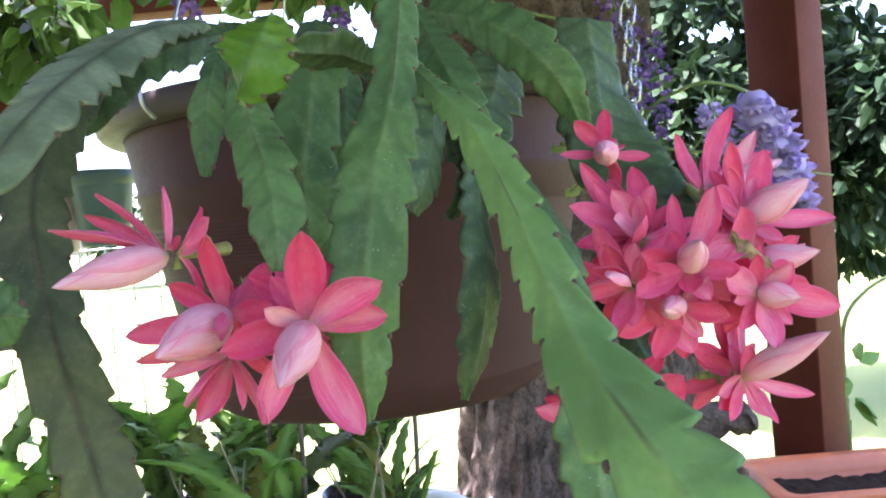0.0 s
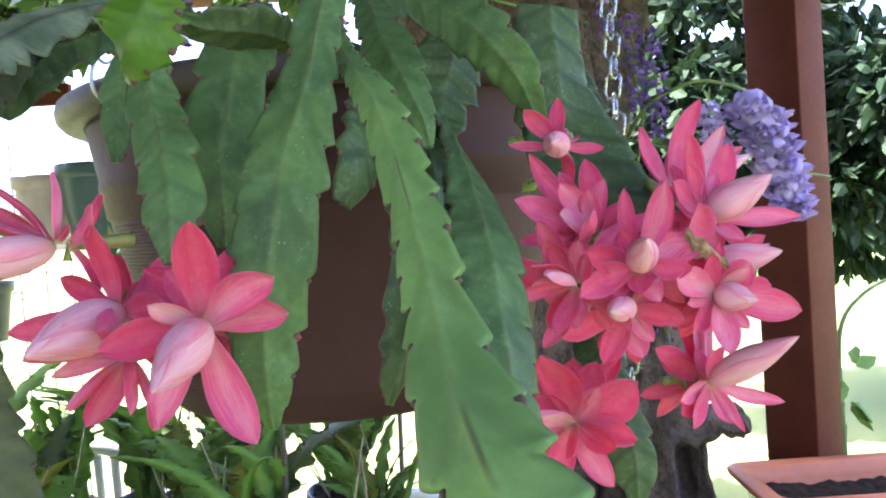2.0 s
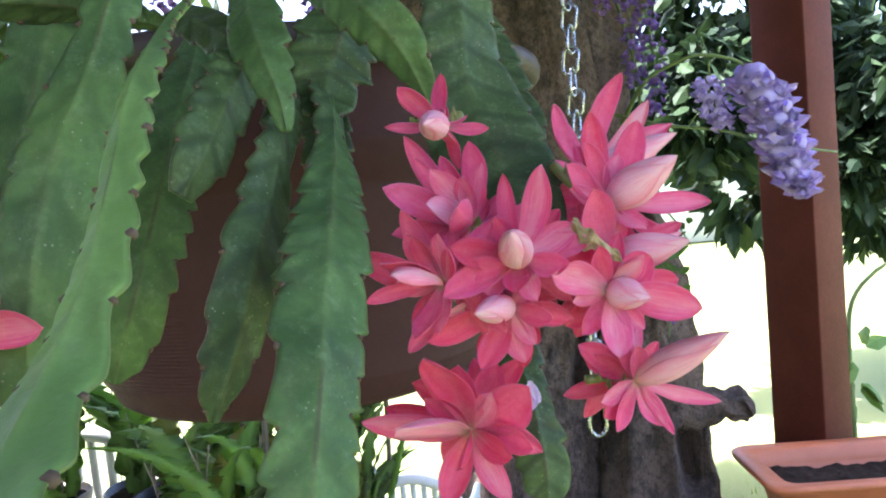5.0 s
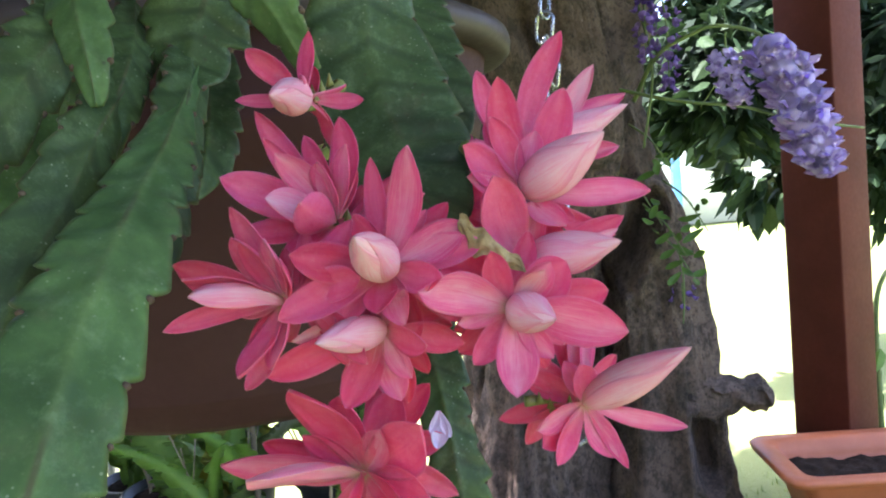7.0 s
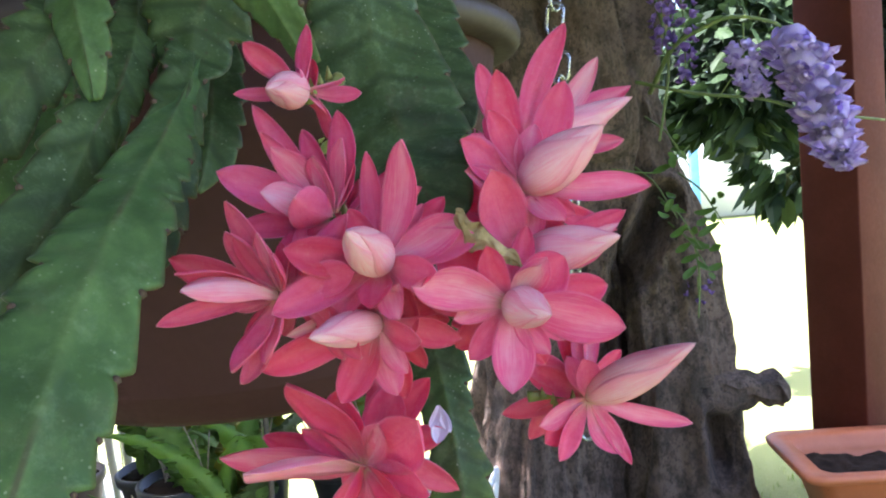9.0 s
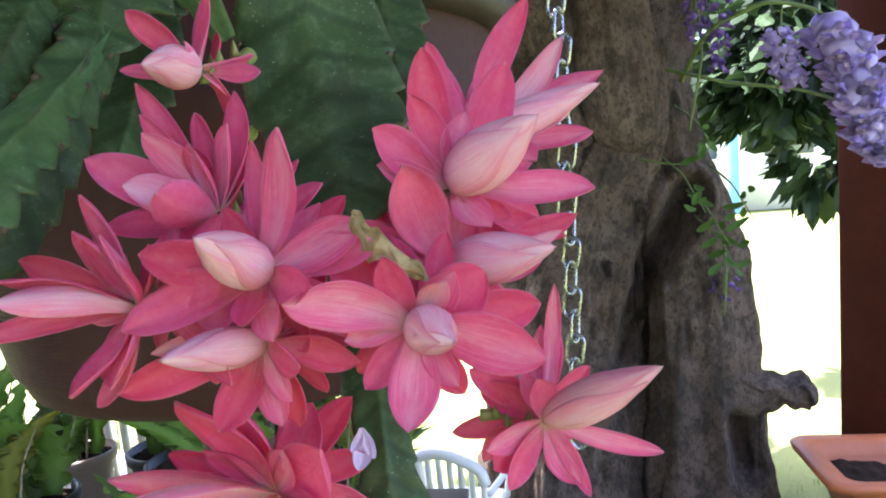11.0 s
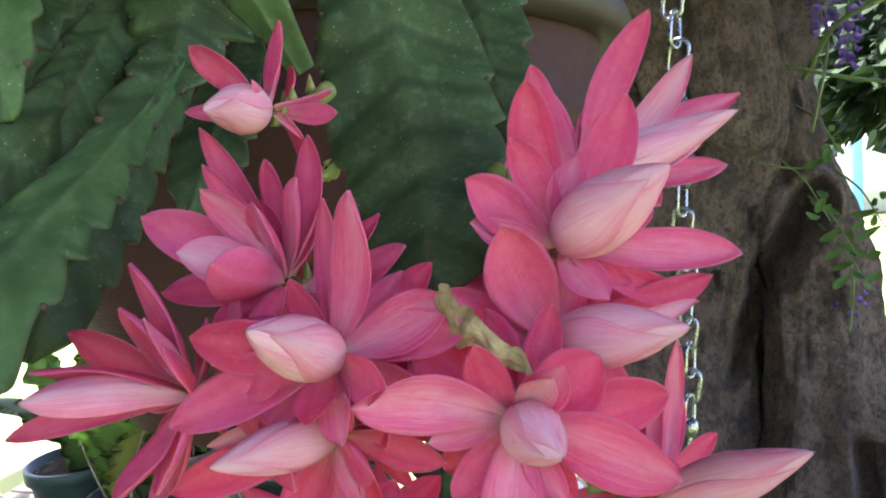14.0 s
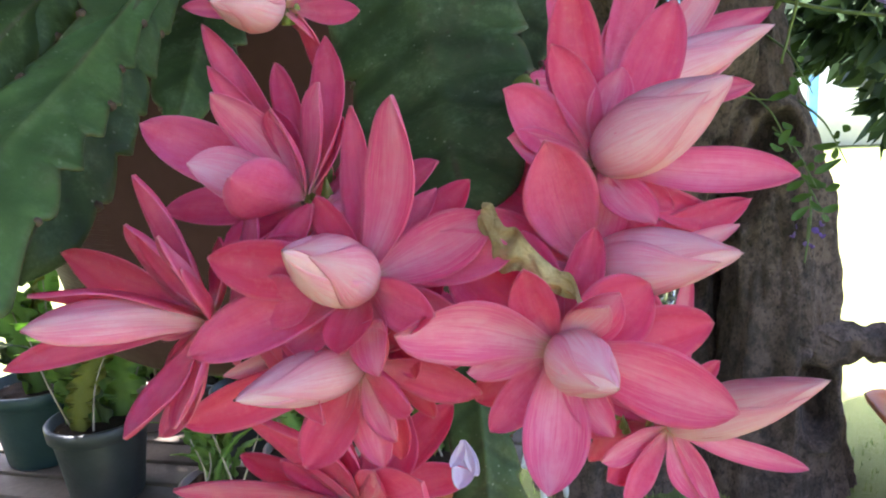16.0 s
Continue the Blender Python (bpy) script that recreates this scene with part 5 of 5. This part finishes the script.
for k, (x, z) in enumerate(((0.70, 1.23), (0.765, 1.13), (0.79, 1.05), (0.74, 1.38), (0.83, 1.20))):
    bm = bmesh.new()
    smooth_tube(bm, [(x - 0.06, 2.60, z + 0.10), (x - 0.02, 2.52, z + 0.05), (x, 2.47, z), (x + 0.03, 2.46, z - 0.06)], 0.0035, 18, 6, 0.0015)
    shoot = part("shoot", bm, vine_green, wisteria)
    rng = random.Random(50 + k)
    for q in range(6):
        base = Vector((x + rng.uniform(-0.02, 0.02), 2.465 + rng.uniform(-0.02, 0.02), z + 0.02 - 0.014 * q))
        tip = base + Vector((rng.uniform(-0.07, 0.07), rng.uniform(-0.04, 0.02), rng.uniform(-0.05, 0.02)))
        petal(base, tip, 0.022, Vector((0.1, -0.8, 0.6)), foliage_lit, shoot, (0.4, 0.10)).name = "leaf"
raceme([(0.80, 2.56, 0.98), (0.795, 2.55, 0.90)], 0.04, 9, 77, 0.013, violet_shaded, "withered violet florets on the bark")


# ---- leaves in mass ----
def leaf_cloud(centre, radii, count, size, seed, shell=0.35, droop=0.5):
    """Many small pointed leaves, each folded along its rib, in an uneven cloud."""
    rng = random.Random(seed)
    verts, faces = [], []
    c = Vector(centre)
    made = 0
    while made < count:
        d = Vector((rng.gauss(0, 1), rng.gauss(0, 1), rng.gauss(0, 1))).normalized()
        r = (shell + (1 - shell) * rng.random()) ** 0.6
        p = Vector((d.x * radii[0] * r, d.y * radii[1] * r, d.z * radii[2] * r))
        if noise.noise((c + p) * (1.6 / max(0.4, radii[0]))) + 0.4 * noise.noise((c + p) * 4) < -0.16:
            made += 0.2
            continue
        p += c
        way = Vector((d.x + rng.uniform(-0.8, 0.8), d.y + rng.uniform(-0.8, 0.8), d.z * 0.4 - droop + rng.uniform(-0.6, 0.6))).normalized()
        nrm = Vector((rng.uniform(-1, 1), rng.uniform(-1, 1), rng.uniform(0.1, 1.2)))
        side = way.cross(nrm).normalized()
        nrm = side.cross(way).normalized()
        s = size * rng.uniform(0.6, 1.25)
        w = s * rng.uniform(0.20, 0.28)
        i = len(verts)
        verts += [p, p + way * s * 0.3 + side * w - nrm * w * 0.3, p + way * s * 0.7 + side * w * 0.8 - nrm * w * 0.35 - Vector((0, 0, s * 0.05)),
                  p + way * s - Vector((0, 0, s * 0.13)), p + way * s * 0.7 - side * w * 0.8 - nrm * w * 0.35 - Vector((0, 0, s * 0.05)), p + way * s * 0.3 - side * w - nrm * w * 0.3,
                  p + way * s * 0.5]
        faces += [(i, i + 1, i + 6), (i + 1, i + 2, i + 6), (i + 2, i + 3, i + 6), (i + 3, i + 4, i + 6), (i + 4, i + 5, i + 6), (i + 5, i, i + 6)]
        made += 1
    return verts, faces


def tree(name, at, label, trunk_pts, limbs, clouds, material, group=""):
    ob = thing(name, at, label, "tree", group)
    bm = bmesh.new()
    smooth_tube(bm, trunk_pts, 0.11, 30, 12, 0.06)
    part("trunk", bm, twig_brown, ob)
    for pts in limbs:
        bm = bmesh.new()
        smooth_tube(bm, pts, 0.045, 24, 8, 0.012)
        part("limb", bm, twig_brown, ob)
    verts, faces = [], []
    for k, (c, r, n, s) in enumerate(clouds):
        a, b = leaf_cloud(c, r, n, s, 100 + 13 * k + int(10 * at[0]))
        off = len(verts)
        verts += a
        faces += [tuple(i + off for i in f) for f in b]
    from_lists("crown", verts, faces, material, ob, smooth=False)
    return ob


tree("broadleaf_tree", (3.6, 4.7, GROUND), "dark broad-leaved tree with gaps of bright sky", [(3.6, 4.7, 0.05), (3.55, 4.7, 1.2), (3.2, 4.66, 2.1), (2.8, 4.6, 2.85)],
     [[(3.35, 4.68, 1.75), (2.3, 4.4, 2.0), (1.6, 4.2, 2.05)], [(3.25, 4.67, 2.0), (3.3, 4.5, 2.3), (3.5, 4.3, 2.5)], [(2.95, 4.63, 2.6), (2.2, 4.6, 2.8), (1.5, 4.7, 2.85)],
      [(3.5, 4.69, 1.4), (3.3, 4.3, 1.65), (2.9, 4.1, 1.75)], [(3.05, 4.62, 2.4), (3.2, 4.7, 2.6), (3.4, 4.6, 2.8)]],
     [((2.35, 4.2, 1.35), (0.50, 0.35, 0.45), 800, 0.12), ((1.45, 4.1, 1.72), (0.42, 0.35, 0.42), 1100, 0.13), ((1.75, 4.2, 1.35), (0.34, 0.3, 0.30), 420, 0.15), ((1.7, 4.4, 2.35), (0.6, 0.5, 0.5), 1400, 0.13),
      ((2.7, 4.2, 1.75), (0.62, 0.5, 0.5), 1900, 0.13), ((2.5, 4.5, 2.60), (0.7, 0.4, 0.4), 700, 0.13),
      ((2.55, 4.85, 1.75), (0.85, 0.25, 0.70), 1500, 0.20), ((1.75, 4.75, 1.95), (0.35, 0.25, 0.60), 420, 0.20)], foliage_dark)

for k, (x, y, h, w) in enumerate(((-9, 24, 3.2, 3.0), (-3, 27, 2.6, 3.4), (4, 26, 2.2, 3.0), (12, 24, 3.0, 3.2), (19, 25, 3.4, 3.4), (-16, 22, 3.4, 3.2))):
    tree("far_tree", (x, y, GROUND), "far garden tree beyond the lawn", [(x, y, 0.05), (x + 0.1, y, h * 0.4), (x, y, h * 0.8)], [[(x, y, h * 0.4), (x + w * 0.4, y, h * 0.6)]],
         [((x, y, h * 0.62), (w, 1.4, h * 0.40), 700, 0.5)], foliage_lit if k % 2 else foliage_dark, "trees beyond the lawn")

# ---- far house ----
house = thing("far_house", (4.6, 15.5, GROUND), "white far house with a blue post, bleached by sunlight", "house")
bm = bmesh.new()
box(bm, (7.0, 3.0, 2.6), (5.2, 17.0, GROUND + 1.3))
part("wall", bm, wall_white, house)
bm = bmesh.new()
box(bm, (7.6, 3.8, 0.16), (5.2, 16.8, GROUND + 2.68), None, 0.02)
part("roof", bm, roof_grey, house)
for x in (3.2, 5.0, 6.8):
    bm = bmesh.new()
    box(bm, (0.9, 0.06, 0.9), (x, 15.48, GROUND + 1.5), None, 0.01)
    part("window", bm, glass_dark, house)
bm = bmesh.new()
box(bm, (0.16, 0.16, 2.6), (3.85, 15.0, GROUND + 1.3), None, 0.01)
part("veranda_post", bm, blue_paint, house, "bright blue post")

# ---- pergola overhead ----
pergola = thing("pergola_roof", (0, 1, 2.3), "reddish-brown pergola beams overhead", "pergola")
for k in range(7):
    bm = bmesh.new()
    box(bm, (0.09, 6.6, 0.14), (-3.6 + 0.86 * k, -0.3, 2.40), None, 0.006)
    part("rafter", bm, post_paint, pergola)
for y in (2.78, -3.4):
    bm = bmesh.new()
    box(bm, (6.6, 0.10, 0.16), (-1.0, y, 2.255), None, 0.006)
    part("beam", bm, post_paint, pergola)
for z in (2.03, 1.91):
    bm = bmesh.new()
    box(bm, (1.9, 0.03, 0.075), (-2.2, 2.86, z), None, 0.004)
    part("rail", bm, post_paint, pergola)
bm = bmesh.new()
box(bm, (0.12, 0.12, 2.2), (-2.9, 2.86, GROUND + 1.05), None, 0.006)
part("post", bm, post_paint, pergola)
# leaf clumps out of view, added where they keep the sun off plant and trunk
rng = random.Random(17)
verts, faces = [], []
spots = [(-0.80, 1.00), (-0.50, 0.90), (-1.10, 1.10), (-0.75, 1.15)]
while len(spots) < 54:
    x, y = rng.uniform(-4.2, 1.3), rng.uniform(-0.85, 1.25)
    spots.append((x, y))
while len(spots) < 92:
    spots.append((rng.uniform(-0.80, 1.1), rng.uniform(1.3, 2.75)))
for k, (x, y) in enumerate(spots):
    a, b = leaf_cloud((x, y, rng.uniform(2.55, 2.8)), (0.75, 0.75 if y < 1.3 else 0.5, 0.16), 300, 0.20, 300 + k, 0.0, 0.1)
    off = len(verts)
    verts += a
    faces += [tuple(i + off for i in f) for f in b]
tagged(from_lists("vine_canopy", verts, faces, canopy_leaf, smooth=False), "unseen leafy vine over the pergola, added to shade the plant", "vine", kind="stuff")

tagged(from_lists("hanging_vine", *[q for q in leaf_cloud((-1.25, 2.62, 2.16), (0.75, 0.22, 0.20), 420, 0.12, 911, 0.0, 0.5)], canopy_leaf, smooth=False), "leafy vine hanging over the pergola rails", "vine", kind="stuff")
tagged(from_lists("hanging_vine", *[q for q in leaf_cloud((-2.0, 2.80, 2.06), (0.75, 0.2, 0.24), 520, 0.12, 913, 0.0, 0.5)], canopy_leaf, smooth=False), "leafy vine hanging over the pergola rails", "vine", kind="stuff")
tagged(from_lists("hanging_vine", *[q for q in leaf_cloud((-0.25, 2.5, 2.26), (0.6, 0.2, 0.14), 260, 0.12, 912, 0.0, 0.5)], canopy_leaf, smooth=False), "leafy vine hanging over the pergola rails", "vine", kind="stuff")

# ---- unseen pale walls behind the camera, added to shape and bounce light ----
for name, size, at in (("wall_south", (5.6, 0.15, 2.7), (-1.9, -3.6, GROUND + 1.3)), ("wall_west", (0.15, 5.4, 2.7), (-4.6, -0.95, GROUND + 1.3))):
    bm = bmesh.new()
    box(bm, size, at)
    tagged(part(name, bm, bounce_plaster, smooth=False), "unseen cream wall added to shape and bounce light", "wall", kind="structure")

# ---- bench with potted plants below and beyond the hanging pot ----
bench = thing("plant_bench", (-0.6, 1.9, GROUND), "weathered slatted timber bench for potted plants", "bench")
for k in range(6):
    bm = bmesh.new()
    box(bm, (1.66, 0.085, 0.022), (-0.78, 1.60 + 0.1 * k, 0.500), None, 0.003)
    part("slat", bm, bench_wood, bench)
for x in (-1.55, -0.01):
    bm = bmesh.new()
    box(bm, (0.05, 0.6, 0.05), (x, 1.85, 0.463), None, 0.003)
    part("bearer", bm, bench_wood, bench)
    for y in (1.62, 2.08):
        bm = bmesh.new()
        box(bm, (0.05, 0.05, 0.32), (x, y, GROUND + 0.16), None, 0.003)
        part("leg", bm, bench_wood, bench)


def flat_stem(bm, base, lean, height, width, rng):
    """One leaning flat stem of a potted cactus: notched on both sides in turn, with a rib and a twist."""
    n = 44
    turn, twist = rng.uniform(-0.9, 0.9), rng.uniform(-1.2, 1.2)
    lobes, bow = rng.uniform(5, 9), rng.uniform(-0.12, 0.12)
    prev = None
    for i in range(n):
        v = i / (n - 1)
        a = turn + twist * v
        side = Vector((math.cos(a), math.sin(a), 0))
        nrm = Vector((-side.y, side.x, 0))
        c = Vector(base) + Vector((lean[0] * v * v, lean[1] * v * v, height * v * (1.2 - 0.35 * v * v))) + side * (bow * height * math.sin(math.pi * v))
        half = width / 2 * (0.22 + 0.78 * math.sin(math.pi * (0.06 + 0.90 * v)) ** 0.7) * (1 - v ** 9)
        cut_a, cut_b = 1 - 0.42 * ((v * lobes) % 1) ** 1.5, 1 - 0.42 * ((v * lobes + 0.5) % 1) ** 1.5
        wave = nrm * (0.22 * half * math.sin(v * lobes * 6.28))
        ring = [bm.verts.new(q) for q in (c - side * half * cut_a + wave, c - side * half * 0.15 + nrm * 0.0012, c + nrm * 0.0026, c + side * half * 0.15 + nrm * 0.0012,
                                          c + side * half * cut_b - wave, c + side * half * 0.15 - nrm * 0.0012, c - nrm * 0.0026, c - side * half * 0.15 - nrm * 0.0012)]
        if prev:
            for j in range(8):
                bm.faces.new((prev[j], prev[(j + 1) % 8], ring[(j + 1) % 8], ring[j]))
        else:
            bm.faces.new(ring)
        prev = ring
    bm.faces.new(prev)


def potted_cactus(x, y, z, r, h, material, label, stems, tall, seed, width=0.045, leaf=None):
    rng = random.Random(seed)
    ob = thing("potted_cactus", (x, y, z), label, "potted plant", "potted plants on the bench")
    bm = bmesh.new()
    lathe(bm, [(0.0, 0.0), (r * 0.70, 0.0), (r * 0.74, 0.006), (r * 0.94, h * 0.80), (r * 0.95, h * 0.82), (r * 1.03, h * 0.83), (r * 1.05, h * 0.98), (r * 1.02, h), (r * 0.96, h), (r * 0.92, h * 0.85), (0.0, h * 0.84)], 40, (x, y, z))
    part("flowerpot", bm, material, ob)
    bm = bmesh.new()
    lathe(bm, [(0.0, 0.012), (r * 0.6, 0.010), (r * 0.92, 0.0), (r * 0.9, -0.01), (0.0, -0.01)], 30, (x, y, z + h * 0.87))
    for vert in bm.verts:
        vert.co.z += 0.006 * noise.noise(vert.co * 60)
    part("soil", bm, soil_dark, ob)
    for k in range(int(stems * 1.5)):
        bm = bmesh.new()
        a = rng.uniform(0, 6.28)
        q = (x + r * 0.55 * math.cos(a) * rng.random(), y + r * 0.55 * math.sin(a) * rng.random(), z + h * 0.86)
        t = tall * rng.uniform(0.55, 1.1)
        flat_stem(bm, q, (rng.uniform(-0.5, 0.5) * t * 1.7, rng.uniform(-0.5, 0.5) * t * 1.3), t, width * rng.uniform(0.7, 1.9), rng)
        part("stem", bm, leaf or (foliage_stem, foliage_stem, stem_shade, foliage_stem, stem_yellow)[k % 5], ob)
    # dry flower stalks and gravel on the soil
    for k in range(5):
        bm = bmesh.new()
        a, t = rng.uniform(0, 6.28), tall * rng.uniform(0.5, 1.0)
        q = Vector((x + r * 0.5 * math.cos(a), y + r * 0.5 * math.sin(a), z + h * 0.86))
        w = Vector((rng.uniform(-0.4, 0.4) * t, rng.uniform(-0.3, 0.3) * t, t))
        smooth_tube(bm, [tuple(q), tuple(q + w * 0.5 + Vector((rng.uniform(-0.02, 0.02), 0, 0))), tuple(q + w)], 0.0028, 10, 5, 0.0012)
        part("dry_stalk", bm, twig_pale, ob, "thin dry pale stalk")
    bm = bmesh.new()
    for k in range(60):
        a, d = rng.uniform(0, 6.28), r * 0.86 * math.sqrt(rng.random())
        bmesh.ops.create_icosphere(bm, subdivisions=1, radius=rng.uniform(0.003, 0.007),
                                   matrix=Matrix.Translation((x + d * math.cos(a), y + d * math.sin(a), z + h * 0.885)) @ Matrix.Diagonal((1, 0.8, 0.6, 1)))
    tagged(part("gravel", bm, gravel_grey, ob, "loose grey gravel and bark chips", smooth=False), kind="stuff")
    return ob


foliage_stem = leaf_material("stem_pale", (0.15, 0.300, 0.066), (0.31, 0.500, 0.130), (0.30, 0.45, 0.14), 0.2, 0.50, 0.50, vein_shade=0.1)
stem_shade = leaf_material("stem_shade", (0.050, 0.105, 0.030), (0.110, 0.200, 0.058), (0.14, 0.22, 0.08), 0.2, 0.50, 0.40, vein_shade=0.1)
stem_yellow = leaf_material("stem_yellow", (0.20, 0.24, 0.035), (0.40, 0.42, 0.080), (0.40, 0.40, 0.12), 0.2, 0.50, 0.45, vein_shade=0.1)
twig_pale = plain("twig_pale", (0.24, 0.19, 0.13), (0.42, 0.36, 0.26), 60, 0.8)
gravel_grey = plain("gravel_grey", (0.09, 0.075, 0.06), (0.34, 0.31, 0.27), 90, 0.9)
S = 0.511
potted_cactus(-0.86, 1.70, S, 0.105, 0.19, black_plastic, "black plastic pot with green cactus stems", 6, 0.34, 1, 0.075)
potted_cactus(-0.60, 1.95, S, 0.11, 0.17, black_plastic, "black plastic pot crowded with pale green stems", 8, 0.30, 2, 0.065)
potted_cactus(-0.36, 1.72, S, 0.10, 0.14, tan_plastic, "tan plastic pot with upright green stems", 8, 0.36, 3, 0.06)
potted_cactus(-0.12, 1.80, S, 0.095, 0.11, terracotta, "small terracotta pot with dark upright stems", 14, 0.30, 4, 0.022)
potted_cactus(-0.48, 2.09, S, 0.10, 0.16, black_plastic, "dark pot with a thicket of green stems", 9, 0.34, 5, 0.055)
potted_cactus(-0.22, 2.06, S, 0.10, 0.15, black_plastic, "dark pot with leaning green stems", 8, 0.38, 6, 0.06)
potted_cactus(-1.15, 1.85, S, 0.12, 0.20, teal_plastic, "dark teal pot with tall green stems", 7, 0.46, 7, 0.08)
potted_cactus(-0.52, 1.62, S, 0.085, 0.10, tan_plastic, "grey pot with short yellow-green stems", 9, 0.20, 8, 0.026, foliage_stem)
potted_cactus(-0.74, 2.08, S, 0.10, 0.15, black_plastic, "black pot with arching green stems", 7, 0.42, 9, 0.075, foliage_stem)
potted_cactus(-0.98, 2.06, S, 0.09, 0.15, tan_plastic, "tan pot with yellowish stems", 7, 0.36, 10, 0.065, foliage_stem)
for k, (x, y, h) in enumerate(((-0.30, 1.70, 0.62), (-0.06, 1.86, 0.50), (-0.44, 1.98, 0.60))):
    bm = bmesh.new()
    smooth_tube(bm, [(x, y, S + 0.10), (x + 0.01, y, S + 0.3), (x + 0.015, y, S + h)], 0.006, 12, 7)
    tagged(part("bamboo_cane", bm, bench_wood), "thin pale bamboo cane stuck in a pot", "cane", "plant canes")

# ---- white garden chairs ----


def garden_chair(x, y, turn, size, label):
    ob = thing("garden_chair", (x, y, GROUND), label, "chair", "white plastic chairs")
    m = Matrix.Translation((x, y, GROUND)) @ Matrix.Rotation(radians(turn), 4, "Z") @ Matrix.Scale(size, 4)

    def piece(name, bm):
        bmesh.ops.transform(bm, matrix=m, verts=bm.verts)
        part(name, bm, white_plastic, ob)

    for dx in (-0.2, 0.2):
        for dy in (-0.2, 0.2):
            bm = bmesh.new()
            smooth_tube(bm, [(dx * 1.15, dy * 1.15, 0.0), (dx, dy, 0.26), (dx, dy, 0.39)], 0.018, 10, 8)
            piece("leg", bm)
    bm = bmesh.new()
    box(bm, (0.46, 0.46, 0.03), (0, 0, 0.40), None, 0.012)
    piece("seat", bm)
    n = 9
    for k in range(n):
        u = 2 * k / (n - 1) - 1
        bm = bmesh.new()
        top = 0.80 - 0.10 * u * u
        smooth_tube(bm, [(0.20 * u, 0.21, 0.40), (0.215 * u, 0.25, 0.58), (0.22 * u, 0.28, top)], 0.0155, 14, 8)
        piece("back_slat", bm)
    bm = bmesh.new()
    smooth_tube(bm, [(-0.235, 0.28, 0.66), (-0.19, 0.285, 0.745), (0, 0.29, 0.81), (0.19, 0.285, 0.745), (0.235, 0.28, 0.66)], 0.028, 30, 10)
    piece("top_rail", bm)
    for s in (-1, 1):
        bm = bmesh.new()
        smooth_tube(bm, [(0.24 * s, 0.25, 0.60), (0.27 * s, 0.05, 0.61), (0.26 * s, -0.18, 0.58), (0.23 * s, -0.2, 0.38)], 0.017, 20, 8)
        piece("armrest", bm)


garden_chair(-0.02, 2.38, 172, 0.56, "small white moulded plastic chair with a slatted back")
garden_chair(-1.05, 2.42, 195, 0.82, "white moulded plastic garden chair behind the bench")

# ---- wire screen with hung pots ----
screen = thing("wire_screen", (-1.35, 2.95, GROUND), "white wire grid screen", "screen")
for k in range(13):
    bm = bmesh.new()
    smooth_tube(bm, [(-1.95 + 0.1 * k, 2.95, GROUND), (-1.95 + 0.1 * k, 2.95, 1.0), (-1.95 + 0.1 * k, 2.95, 1.78)], 0.0035, 4, 6)
    part("upright_wire", bm, wire_grey, screen)
for k in range(17):
    bm = bmesh.new()
    z = GROUND + 0.04 + 0.1 * k
    smooth_tube(bm, [(-1.96, 2.945, z), (-1.3, 2.945, z), (-0.74, 2.945, z)], 0.003, 4, 6)
    part("cross_wire", bm, wire_grey, screen)


def hung_pot(x, y, z, r, h, material, label):
    ob = thing("hung_flowerpot", (x, y, z), label, "pot", "pots hung on the wire screen")
    bm = bmesh.new()
    lathe(bm, [(0.0, 0.0), (r * 0.68, 0.0), (r * 0.72, 0.006), (r * 0.93, h * 0.80), (r * 0.94, h * 0.82), (r * 1.04, h * 0.83), (r * 1.06, h * 0.98), (r * 1.03, h), (r * 0.97, h), (r * 0.92, h * 0.8), (0.0, h * 0.78)], 40, (x, y, z))
    part("flowerpot", bm, material, ob)
    bm = bmesh.new()
    smooth_tube(bm, [(x, y + r * 0.9, z + h * 0.9), (x, y + r * 1.05, z + h * 1.12), (x, 2.94, z + h * 1.15), (x, 2.955, z + h * 0.95)], 0.0025, 16, 6)
    part("hook", bm, wire_grey, ob)
    return ob


hung_pot(-1.36, 2.82, 1.36, 0.10, 0.25, tan_plastic, "tan plastic pot hung on the wire screen")
hung_pot(-1.17, 2.80, 1.37, 0.115, 0.27, teal_plastic, "dark teal plastic pot hung on the wire screen")
hung_pot(-1.72, 2.84, 1.26, 0.07, 0.16, orange_plastic, "orange plastic pot hung on the wire screen")
hung_pot(-1.62, 2.82, 1.02, 0.10, 0.22, black_plastic, "black plastic pot hung on the wire screen")

# ---- vine cane beside the post ----
cane = thing("young_vine", (1.60, 2.95, GROUND), "young vine on a green stake beside the post", "vine")
bm = bmesh.new()
smooth_tube(bm, [(1.57, 2.95, GROUND - 0.02), (1.56, 2.95, 0.5), (1.57, 2.95, 0.82), (1.66, 2.95, 0.95), (1.80, 2.95, 1.02)], 0.014, 30, 8, 0.007)
part("stake", bm, vine_green, cane)
a, b = leaf_cloud((1.57, 2.95, 0.62), (0.05, 0.05, 0.22), 26, 0.11, 61, 0.2)
from_lists("leaves", a, b, foliage_lit, cane, smooth=False)
